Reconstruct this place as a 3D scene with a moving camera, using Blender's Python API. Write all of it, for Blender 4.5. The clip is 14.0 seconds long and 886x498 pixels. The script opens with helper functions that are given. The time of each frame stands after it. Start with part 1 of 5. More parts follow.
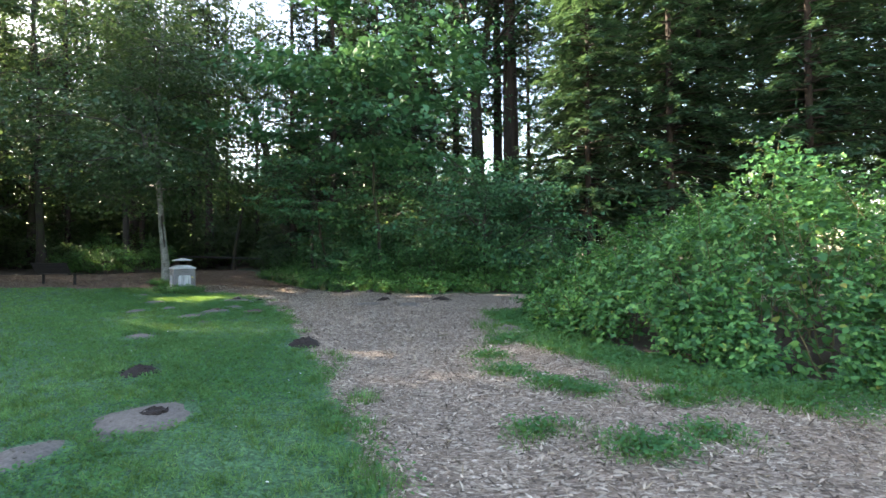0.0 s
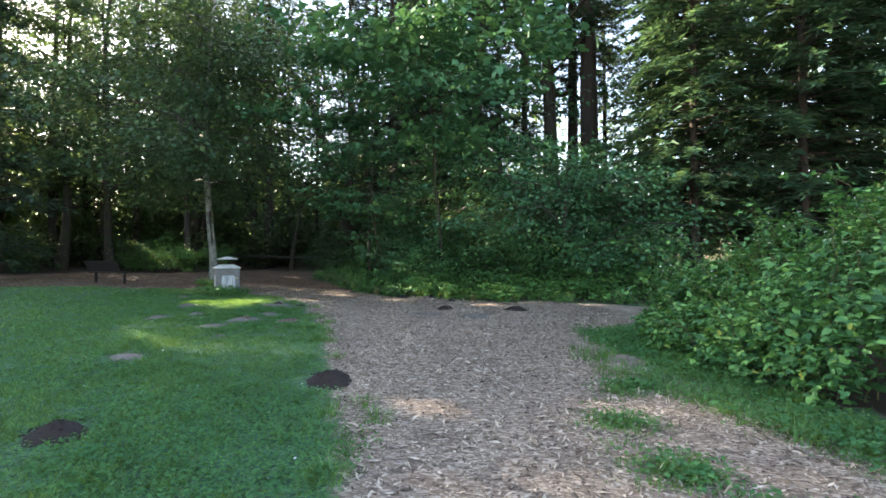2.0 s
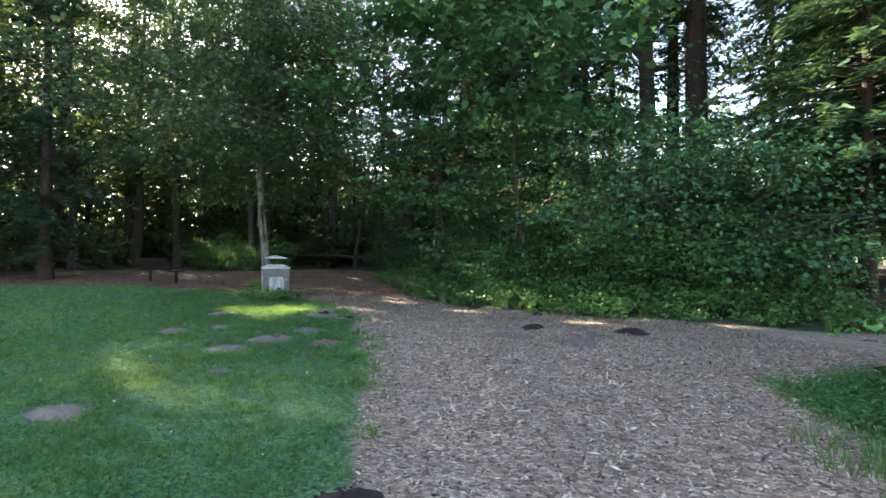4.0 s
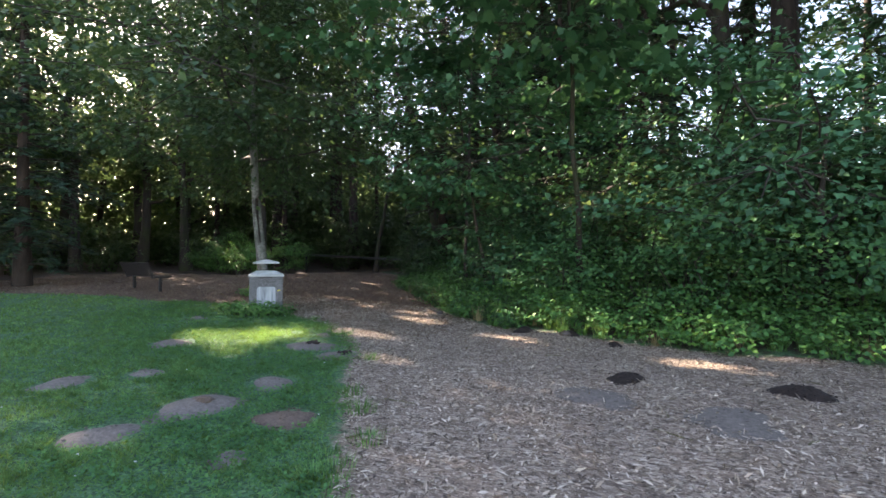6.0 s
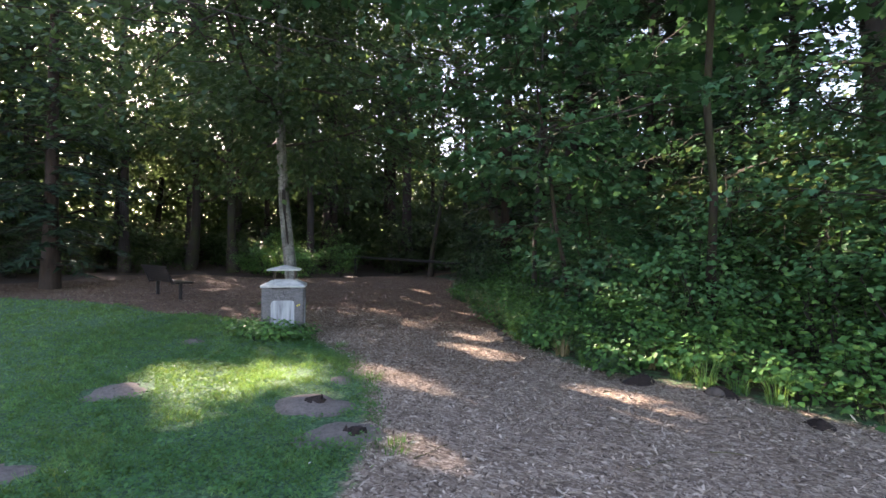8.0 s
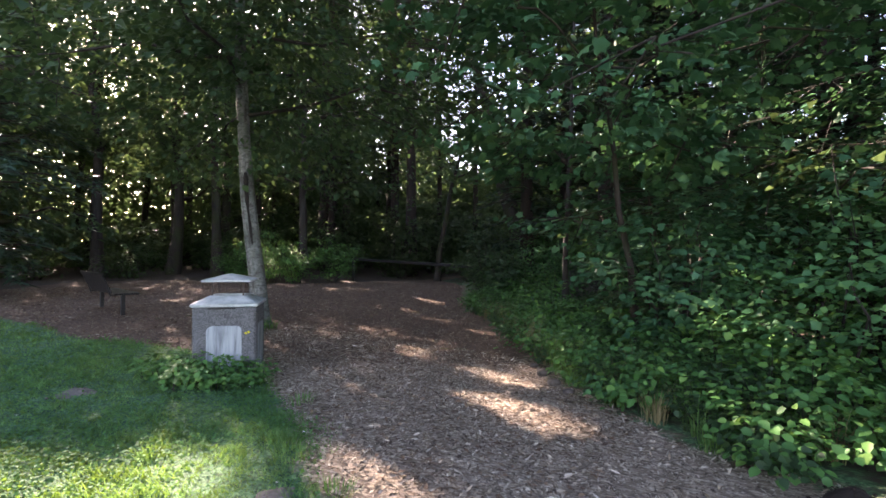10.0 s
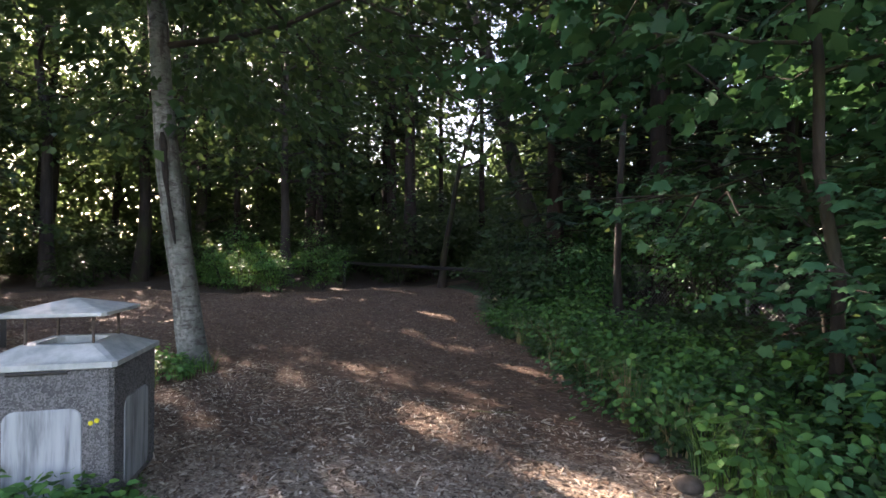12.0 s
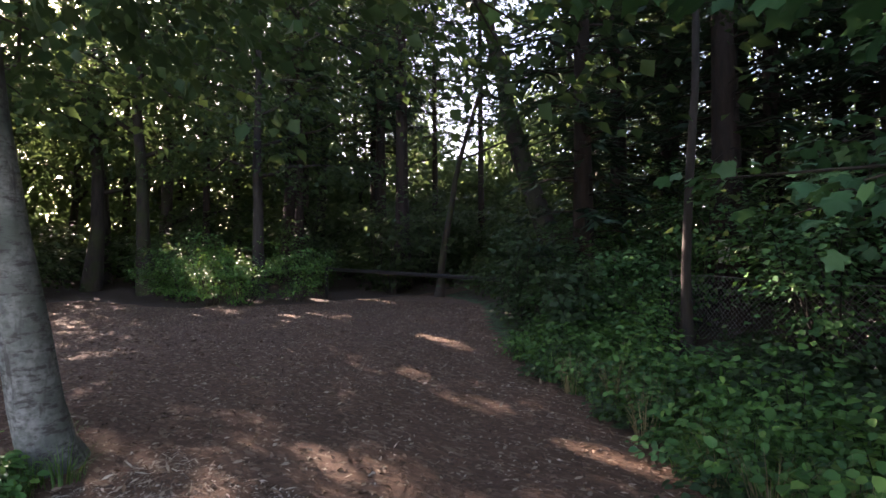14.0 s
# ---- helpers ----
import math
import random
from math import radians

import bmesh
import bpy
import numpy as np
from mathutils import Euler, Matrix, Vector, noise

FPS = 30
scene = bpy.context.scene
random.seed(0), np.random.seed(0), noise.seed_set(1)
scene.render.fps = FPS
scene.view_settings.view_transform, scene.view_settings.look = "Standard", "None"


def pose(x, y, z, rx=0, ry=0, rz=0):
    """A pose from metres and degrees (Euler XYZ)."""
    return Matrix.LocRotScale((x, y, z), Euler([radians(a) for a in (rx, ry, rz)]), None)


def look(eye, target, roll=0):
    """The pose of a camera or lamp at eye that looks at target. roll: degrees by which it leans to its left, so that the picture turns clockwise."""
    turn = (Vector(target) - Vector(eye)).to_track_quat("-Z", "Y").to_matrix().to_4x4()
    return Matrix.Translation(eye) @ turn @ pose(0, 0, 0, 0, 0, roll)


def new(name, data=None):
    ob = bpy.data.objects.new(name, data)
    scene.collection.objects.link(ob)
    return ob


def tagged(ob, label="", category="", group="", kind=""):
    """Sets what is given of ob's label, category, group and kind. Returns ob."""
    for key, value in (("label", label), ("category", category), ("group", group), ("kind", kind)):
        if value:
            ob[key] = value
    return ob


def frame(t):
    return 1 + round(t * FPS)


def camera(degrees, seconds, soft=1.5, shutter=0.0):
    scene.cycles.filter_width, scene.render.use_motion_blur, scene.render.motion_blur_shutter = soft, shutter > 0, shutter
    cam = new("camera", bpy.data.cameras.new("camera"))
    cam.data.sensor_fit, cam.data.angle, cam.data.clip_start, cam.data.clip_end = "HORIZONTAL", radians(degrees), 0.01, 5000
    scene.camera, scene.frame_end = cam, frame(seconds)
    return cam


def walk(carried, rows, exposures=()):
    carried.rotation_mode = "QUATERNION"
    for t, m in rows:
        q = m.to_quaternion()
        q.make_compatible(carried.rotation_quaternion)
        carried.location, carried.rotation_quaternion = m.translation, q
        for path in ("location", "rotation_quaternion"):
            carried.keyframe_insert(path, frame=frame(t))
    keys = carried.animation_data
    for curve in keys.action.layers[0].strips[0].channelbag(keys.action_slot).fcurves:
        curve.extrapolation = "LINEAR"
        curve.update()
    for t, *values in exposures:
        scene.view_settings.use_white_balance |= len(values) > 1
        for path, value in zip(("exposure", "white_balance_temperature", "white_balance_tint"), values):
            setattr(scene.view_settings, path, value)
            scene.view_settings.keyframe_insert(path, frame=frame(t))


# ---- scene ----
cam = camera(84.7, 14.0, soft=1.6)
PATH = [
    (0, (0.641, 0.498, 1.315), (0.488, 2.492, 1.325), -0.6),
    (0.5, (0.586, 1.099, 1.297), (0.424, 3.092, 1.309), -0.6),
    (1, (0.482, 1.714, 1.291), (0.265, 3.702, 1.308), -0.4),
    (1.5, (0.315, 2.281, 1.268), (0.017, 4.258, 1.288), -0.3),
    (2, (0.173, 2.853, 1.245), (-0.231, 4.812, 1.265), -0.2),
    (2.5, (-0.014, 3.397, 1.222), (-0.536, 5.327, 1.242), 0.0),
    (3, (-0.221, 3.957, 1.211), (-0.825, 5.864, 1.235), 0.3),
    (5.5, (-1.468, 7.376, 1.355), (-2.196, 9.239, 1.366), 0.1),
    (6, (-1.773, 8.009, 1.35), (-2.55, 9.851, 1.364), 0.2),
    (6.5, (-2.052, 8.623, 1.36), (-2.904, 10.432, 1.375), 0.3),
    (7, (-2.348, 9.223, 1.361), (-3.325, 10.968, 1.376), 0.6),
    (7.5, (-2.646, 9.803, 1.39), (-3.632, 11.543, 1.407), 0.6),
    (8, (-2.955, 10.388, 1.419), (-3.947, 12.124, 1.436), 0.6),
    (8.5, (-3.359, 10.969, 1.405), (-4.356, 12.703, 1.421), 0.6),
    (9, (-3.705, 11.5, 1.421), (-4.708, 13.231, 1.437), 0.7),
    (11.5, (-5.542, 14.288, 1.434), (-6.569, 16.005, 1.463), -0.2),
    (12, (-6.047, 14.865, 1.436), (-7.048, 16.596, 1.465), -0.1),
    (12.5, (-6.402, 15.397, 1.449), (-7.393, 17.134, 1.481), -0.1),
    (13, (-6.779, 15.864, 1.48), (-7.758, 17.608, 1.514), -0.1),
    (13.5, (-7.123, 16.322, 1.499), (-8.101, 18.067, 1.53), -0.2),
    (14, (-7.472, 16.723, 1.567), (-8.431, 18.477, 1.598), -0.4),
]
walk(cam, [(t, look(e, g, a)) for t, e, g, a in PATH], exposures=[(0.0, 3.23, 7450, 15), (3.0, 3.23, 7450, 17), (6.5, 3.27, 7480, 26), (9.0, 3.34, 7400, 32), (11.5, 3.32, 7500, 30), (14.0, 3.3, 7500, 36)])

# ---- world, sun ----
SUN_AZ = Vector((-0.943, 0.333))
SUN_EL = radians(25)
TO_SUN = np.array((SUN_AZ.x * math.cos(SUN_EL), SUN_AZ.y * math.cos(SUN_EL), math.sin(SUN_EL)))
world = bpy.data.worlds.new("world")
scene.world = world
world.use_nodes = True
wt = world.node_tree
sky = wt.nodes.new("ShaderNodeTexSky")
sky.sky_type = "NISHITA"
sky.sun_disc = False
sky.sun_elevation = SUN_EL
sky.sun_rotation = math.atan2(SUN_AZ.x, SUN_AZ.y)
wt.links.new(sky.outputs[0], wt.nodes["Background"].inputs[0])
wt.nodes["Background"].inputs[1].default_value = 0.10
sun = new("sun", bpy.data.lights.new("sun", "SUN"))
sun.data.energy = 5.0
sun.data.angle = radians(0.55)
sun.data.color = (1.0, 0.93, 0.80)
sun.matrix_world = look((-30, 20, 40), Vector((-30, 20, 40)) - Vector(TO_SUN))

# ---- materials ----


def nodes_of(name):
    m = bpy.data.materials.new(name)
    m.use_nodes = True
    nt = m.node_tree
    return m, nt, nt.nodes["Principled BSDF"], nt.nodes["Material Output"]


def ramp(nt, fac, stops):
    r = nt.nodes.new("ShaderNodeValToRGB")
    el = r.color_ramp.elements
    while len(el) < len(stops):
        el.new(0.5)
    for e, (p, c) in zip(el, stops):
        e.position, e.color = p, (*c, 1)
    nt.links.new(fac, r.inputs[0])
    return r.outputs[0]


def noise_tex(nt, scale, detail=4.0, rough=0.55, vec=None, stretch=None):
    n = nt.nodes.new("ShaderNodeTexNoise")
    n.inputs["Scale"].default_value = scale
    n.inputs["Detail"].default_value = detail
    n.inputs["Roughness"].default_value = rough
    if vec is None:
        vec = nt.nodes.new("ShaderNodeTexCoord").outputs["Object"]
    if stretch:
        mp = nt.nodes.new("ShaderNodeMapping")
        mp.inputs["Scale"].default_value = stretch
        nt.links.new(vec, mp.inputs[0])
        vec = mp.outputs[0]
    nt.links.new(vec, n.inputs["Vector"])
    return n.outputs["Fac"]


def mix_col(nt, fac, a, b, mode="MIX"):
    m = nt.nodes.new("ShaderNodeMix")
    m.data_type, m.blend_type = "RGBA", mode
    for s, v in ((m.inputs[0], fac), (m.inputs[6], a), (m.inputs[7], b)):
        if isinstance(v, (int, float)):
            s.default_value = v
        elif isinstance(v, tuple):
            s.default_value = (*v, 1)
        else:
            nt.links.new(v, s)
    return m.outputs[2]


def maths(nt, op, a, b=0.0, clamp=False):
    m = nt.nodes.new("ShaderNodeMath")
    m.operation, m.use_clamp = op, clamp
    for s, v in ((m.inputs[0], a), (m.inputs[1], b)):
        if isinstance(v, (int, float)):
            s.default_value = v
        else:
            nt.links.new(v, s)
    return m.outputs[0]


def bump(nt, height, bsdf, strength=0.5, distance=0.02):
    b = nt.nodes.new("ShaderNodeBump")
    b.inputs["Strength"].default_value = strength
    b.inputs["Distance"].default_value = distance
    nt.links.new(height, b.inputs["Height"])
    nt.links.new(b.outputs[0], bsdf.inputs["Normal"])


def leaf_mat(name, stops, glow=(0.20, 0.30, 0.03), share=0.35, rough=0.5, gloss=0.25, tufts=0.0):
    """Leaves: each its own tint, glossy above, letting some light through."""
    m, nt, bsdf, out = nodes_of(name)
    geo = nt.nodes.new("ShaderNodeNewGeometry")
    col = ramp(nt, geo.outputs["Random Per Island"], stops)
    big = noise_tex(nt, 0.9, 2.0, vec=geo.outputs["Position"])
    col = mix_col(nt, maths(nt, "MULTIPLY", big, 0.55), col, tuple(0.55 * v for v in stops[0][1]))
    if tufts:
        patch = ramp(nt, noise_tex(nt, 8.0, 3.0, 0.6, vec=geo.outputs["Position"]), [(0.40, (0, 0, 0)), (0.60, (tufts, tufts, tufts))])
        col = mix_col(nt, patch, mix_col(nt, 0.25, col, tuple(min(1.0, 1.5 * v) for v in stops[-2][1])), mix_col(nt, 0.65, col, stops[0][1]))
    nt.links.new(col, bsdf.inputs["Base Color"])
    bsdf.inputs["Roughness"].default_value = rough
    bsdf.inputs["Specular IOR Level"].default_value = gloss
    tr = nt.nodes.new("ShaderNodeBsdfTranslucent")
    nt.links.new(mix_col(nt, 0.6, col, glow), tr.inputs[0])
    mx = nt.nodes.new("ShaderNodeMixShader")
    mx.inputs[0].default_value = share
    nt.links.new(bsdf.outputs[0], mx.inputs[1])
    nt.links.new(tr.outputs[0], mx.inputs[2])
    nt.links.new(mx.outputs[0], out.inputs[0])
    return m


MAPLE = leaf_mat("maple_leaf", [(0, (0.030, 0.112, 0.058)), (0.6, (0.062, 0.200, 0.096)), (1, (0.105, 0.265, 0.105))], (0.09, 0.20, 0.05), 0.22)
ALDER = leaf_mat("alder_leaf", [(0, (0.023, 0.062, 0.030)), (0.7, (0.040, 0.100, 0.044)), (1, (0.070, 0.132, 0.046))], (0.14, 0.22, 0.06), 0.30)
WOODS = leaf_mat("forest_leaf", [(0, (0.024, 0.060, 0.029)), (0.7, (0.041, 0.094, 0.042)), (1, (0.080, 0.136, 0.047))], (0.19, 0.28, 0.085), 0.42)
FIR = leaf_mat("fir_needle", [(0, (0.016, 0.050, 0.034)), (0.7, (0.034, 0.088, 0.056)), (1, (0.062, 0.120, 0.060))], (0.10, 0.17, 0.05), 0.22, 0.5)
# paler copy of FIR: open-sky light on the front firs put into colour
FIR_LIT = leaf_mat("fir_needle_lit", [(0, (0.026, 0.075, 0.045)), (0.7, (0.055, 0.138, 0.078)), (1, (0.095, 0.190, 0.085))], (0.14, 0.24, 0.07), 0.28, 0.5)
SHRUB = leaf_mat("shrub_leaf", [(0, (0.036, 0.130, 0.056)), (0.7, (0.092, 0.272, 0.100)), (1, (0.180, 0.380, 0.110))], (0.12, 0.24, 0.04), 0.24)
BRAMBLE = leaf_mat("bramble_leaf", [(0, (0.026, 0.098, 0.040)), (0.4, (0.070, 0.230, 0.080)), (0.75, (0.145, 0.390, 0.115)), (0.97, (0.24, 0.50, 0.13)), (1, (0.36, 0.33, 0.07))], (0.14, 0.26, 0.04), 0.24)
HERB = leaf_mat("herb_leaf", [(0, (0.036, 0.130, 0.044)), (0.7, (0.105, 0.300, 0.080)), (1, (0.22, 0.42, 0.10))], (0.16, 0.28, 0.04), 0.26)
GRASS = leaf_mat("grass_blade", [(0, (0.012, 0.046, 0.020)), (0.45, (0.062, 0.205, 0.085)), (0.92, (0.220, 0.440, 0.168)), (1, (0.42, 0.35, 0.13))], (0.27, 0.42, 0.035), 0.36, 0.55, 0.06, 0.85)
CLOVER = leaf_mat("clover_leaf", [(0, (0.034, 0.122, 0.060)), (0.7, (0.070, 0.225, 0.090)), (1, (0.150, 0.350, 0.122))], (0.28, 0.42, 0.015), 0.36, 0.65, 0.04, 0.8)
FARLEAF = leaf_mat("far_leaf", [(0, (0.022, 0.052, 0.026)), (0.7, (0.042, 0.088, 0.040)), (1, (0.085, 0.130, 0.048))], (0.20, 0.30, 0.11), 0.46, 0.6)
PETAL = leaf_mat("petal", [(0, (0.70, 0.68, 0.66)), (1, (0.82, 0.80, 0.78))], (0.8, 0.8, 0.75), 0.3)
STRAW = leaf_mat("dry_straw", [(0, (0.22, 0.18, 0.09)), (1, (0.42, 0.36, 0.20))], (0.4, 0.35, 0.15), 0.2)


def chip_mat(name, stops):
    m, nt, bsdf, out = nodes_of(name)
    geo = nt.nodes.new("ShaderNodeNewGeometry")
    col = ramp(nt, geo.outputs["Random Per Island"], stops)
    g = noise_tex(nt, 60.0, 3.0)
    worn = ramp(nt, noise_tex(nt, 1.4, 4.0, 0.6), [(0.45, (0, 0, 0)), (0.65, (0.6, 0.6, 0.6))])
    col = mix_col(nt, worn, col, mix_col(nt, 0.6, col, (0.06, 0.042, 0.03)))
    nt.links.new(mix_col(nt, g, col, mix_col(nt, 0.5, col, (0.10, 0.08, 0.06))), bsdf.inputs["Base Color"])
    bsdf.inputs["Roughness"].default_value = 0.85
    return m


CHIP = chip_mat("wood_chip", [(0, (0.040, 0.027, 0.019)), (0.3, (0.16, 0.115, 0.080)), (0.62, (0.46, 0.37, 0.275)), (1, (0.82, 0.71, 0.57))])
LITTER = chip_mat("leaf_litter", [(0, (0.05, 0.026, 0.016)), (0.5, (0.17, 0.09, 0.05)), (0.78, (0.28, 0.18, 0.11)), (1, (0.60, 0.51, 0.39))])


def bark_mat(name, dark, light, moss=None, fine=9.0):
    m, nt, bsdf, out = nodes_of(name)
    a = noise_tex(nt, fine, 6.0, 0.65, stretch=(1, 1, 0.18))
    b = noise_tex(nt, 1.3, 3.0)
    col = ramp(nt, a, [(0.3, dark), (0.7, light)])
    if moss:
        col = mix_col(nt, ramp(nt, b, [(0.45, (0, 0, 0)), (0.62, (1, 1, 1))]), col, moss)
    nt.links.new(col, bsdf.inputs["Base Color"])
    bsdf.inputs["Roughness"].default_value = 0.9
    bump(nt, a, bsdf, 0.9, 0.04)
    return m


BARK_FIR = bark_mat("fir_bark", (0.012, 0.009, 0.007), (0.046, 0.031, 0.023))
BARK_MAPLE = bark_mat("maple_bark", (0.013, 0.010, 0.008), (0.045, 0.035, 0.027), (0.028, 0.036, 0.012))
BARK_GREY = bark_mat("grey_bark", (0.016, 0.013, 0.011), (0.058, 0.05, 0.042), None, 6.0)
CANE = bark_mat("bramble_cane", (0.07, 0.07, 0.03), (0.17, 0.15, 0.07), None, 20.0)


def alder_bark():
    """Pale grey-white bark with level dark marks and lichen blotches."""
    m, nt, bsdf, out = nodes_of("alder_bark")
    band = noise_tex(nt, 9.0, 6.0, 0.7, stretch=(1.0, 1.0, 3.0))
    spot = noise_tex(nt, 26.0, 3.0, 0.6)
    big = noise_tex(nt, 2.2, 3.0)
    col = ramp(nt, spot, [(0.3, (0.085, 0.09, 0.082)), (0.65, (0.27, 0.28, 0.26))])
    col = mix_col(nt, ramp(nt, big, [(0.42, (0, 0, 0)), (0.62, (1, 1, 1))]), col, (0.10, 0.12, 0.10))
    col = mix_col(nt, ramp(nt, band, [(0.40, (0.9, 0.9, 0.9)), (0.48, (0, 0, 0))]), col, (0.06, 0.055, 0.05))
    crack = noise_tex(nt, 11.0, 4.0, 0.6, stretch=(1.0, 1.0, 0.16))
    col = mix_col(nt, ramp(nt, crack, [(0.36, (0.75, 0.75, 0.75)), (0.45, (0, 0, 0))]), col, (0.05, 0.045, 0.04))
    nt.links.new(col, bsdf.inputs["Base Color"])
    bsdf.inputs["Roughness"].default_value = 0.85
    bump(nt, band, bsdf, 0.6, 0.02)
    return m


BARK_ALDER = alder_bark()


def plain_mat(name, a, b, scale=20.0, rough=0.6, metal=0.0, strength=0.3, speck=None):
    m, nt, bsdf, out = nodes_of(name)
    n = noise_tex(nt, scale, 5.0, 0.65)
    col = ramp(nt, n, [(0.32, a), (0.68, b)])
    if speck:
        v = nt.nodes.new("ShaderNodeTexVoronoi")
        v.inputs["Scale"].default_value = speck[0]
        nt.links.new(nt.nodes.new("ShaderNodeTexCoord").outputs["Object"], v.inputs["Vector"])
        col = mix_col(nt, ramp(nt, v.outputs["Color"], [(0.35, (0, 0, 0)), (0.75, (1, 1, 1))]), col, speck[1])
        bump(nt, v.outputs["Distance"], bsdf, 0.8, 0.012)
    else:
        bump(nt, n, bsdf, strength, 0.01)
    nt.links.new(col, bsdf.inputs["Base Color"])
    bsdf.inputs["Roughness"].default_value = rough
    bsdf.inputs["Metallic"].default_value = metal
    return m


def streaked_panel():
    m, nt, bsdf, out = nodes_of("smooth_concrete")
    a = noise_tex(nt, 9.0, 4.0, 0.6, stretch=(2.2, 2.2, 0.22))
    b = noise_tex(nt, 5.0, 5.0)
    col = ramp(nt, a, [(0.38, (0.12, 0.14, 0.15)), (0.54, (0.34, 0.37, 0.385)), (0.8, (0.46, 0.49, 0.50))])
    nt.links.new(mix_col(nt, maths(nt, "MULTIPLY", b, 0.5), col, (0.30, 0.33, 0.345)), bsdf.inputs["Base Color"])
    bsdf.inputs["Roughness"].default_value = 0.8
    return m


AGGREGATE = plain_mat("exposed_aggregate", (0.075, 0.078, 0.08), (0.12, 0.123, 0.125), 8.0, 0.85, speck=(120.0, (0.22, 0.22, 0.22)))
PANEL = streaked_panel()
LID_WHITE = plain_mat("weathered_white_lid", (0.24, 0.28, 0.27), (0.58, 0.60, 0.58), 6.0, 0.6)
STEEL = plain_mat("rusty_steel", (0.05, 0.035, 0.03), (0.12, 0.09, 0.07), 30.0, 0.6, 0.4)
BLACK_METAL = plain_mat("black_coated_metal", (0.006, 0.006, 0.007), (0.016, 0.016, 0.018), 25.0, 0.35)
GALV = plain_mat("galvanised_wire", (0.20, 0.20, 0.20), (0.34, 0.34, 0.33), 40.0, 0.5, 0.7)
YELLOW = plain_mat("yellow_marker", (0.65, 0.55, 0.02), (0.80, 0.68, 0.03), 10.0, 0.5)
SIGN_WHITE = plain_mat("sign_white", (0.55, 0.55, 0.53), (0.75, 0.75, 0.72), 8.0, 0.6)
SOIL = plain_mat("fresh_dark_soil", (0.007, 0.0045, 0.0035), (0.030, 0.018, 0.013), 45.0, 0.95, strength=1.0)
DRY_SOIL = plain_mat("dry_grey_soil", (0.095, 0.083, 0.070), (0.20, 0.175, 0.152), 30.0, 0.95, strength=0.6)
BROWN_SOIL = plain_mat("brown_soil", (0.07, 0.048, 0.035), (0.17, 0.125, 0.095), 30.0, 0.95, strength=0.8)
DARK_WOUND = plain_mat("dark_wound", (0.006, 0.005, 0.004), (0.022, 0.018, 0.015), 18.0, 0.95)
STONE = plain_mat("grey_stone", (0.045, 0.035, 0.028), (0.12, 0.10, 0.085), 12.0, 0.9)

# ---- plan ----
LAWN = [(0.9, 0.6), (0.3, 2.5), (0.11, 3.08), (-0.15, 3.66), (-0.57, 4.58), (-1.07, 5.72), (-2.0, 7.6), (-2.9, 9.3),
        (-3.75, 10.89), (-4.44, 11.92), (-5.22, 13.2), (-6.2, 14.5), (-7.2, 15.3), (-8.3, 16.0), (-9.2, 16.5), (-10.4, 16.6),
        (-12.5, 16.0), (-15.8, 16.2), (-18, 15.6), (-21, 15.2), (-25, 14), (-25, -14), (1.6, -14)]
BANK = [(-16, 31.5), (-13.2, 29.2), (-11.1, 25.2), (-9.6, 22.9), (-8.6, 21.8), (-7.9, 20.9), (-7.1, 19.7), (-6.4, 18.7),
        (-5.6, 17.6), (-4.6, 16.75), (-3.2, 16.2), (-1.5, 15.7), (0.3, 15.5), (2.8, 15.1), (7, 14.8), (16, 14.0)]
WOOD_EDGE = [(-16, 31.5), (-16.6, 28.6), (-17.4, 25.9), (-18.6, 24.6), (-20.4, 24.2), (-24, 24.4), (-26, 22.3), (-23.5, 17.5), (-26, 14), (-26, -14)]
BUSH = [(1.65, 11.0), (1.5, 10.2), (1.55, 9.3), (1.7, 8.4), (2.02, 7.75), (2.45, 7.0), (3.0, 6.0), (3.65, 5.35), (4.6, 4.7), (6.5, 3.6), (9.5, 2.0),
        (11.5, 4), (11.5, 11.5), (8, 12.4), (4, 12.3), (2.4, 11.8)]
rng = np.random.default_rng(7)


def in_poly(p, poly):
    q = np.array(poly, float)
    inside = np.zeros(len(p), bool)
    for a, b in zip(q, np.roll(q, -1, 0)):
        c = (a[1] > p[:, 1]) != (b[1] > p[:, 1])
        xs = a[0] + (p[:, 1] - a[1]) * (b[0] - a[0]) / (b[1] - a[1] + 1e-12)
        inside ^= c & (p[:, 0] < xs)
    return inside


def line_dist(p, line, closed=False):
    q = np.array(line, float)
    if closed:
        q = np.vstack((q, q[:1]))
    best = np.full(len(p), 1e9)
    for a, b in zip(q[:-1], q[1:]):
        d = b - a
        t = np.clip(((p - a) @ d) / (d @ d), 0, 1)
        best = np.minimum(best, np.hypot(*(p - a - t[:, None] * d).T))
    return best


def smooth(x):
    x = np.clip(x, 0, 1)
    return x * x * (3 - 2 * x)


FOREST = BANK[::-1] + WOOD_EDGE[1:] + [(-70, -14), (-70, 75), (60, 75), (60, 14)]


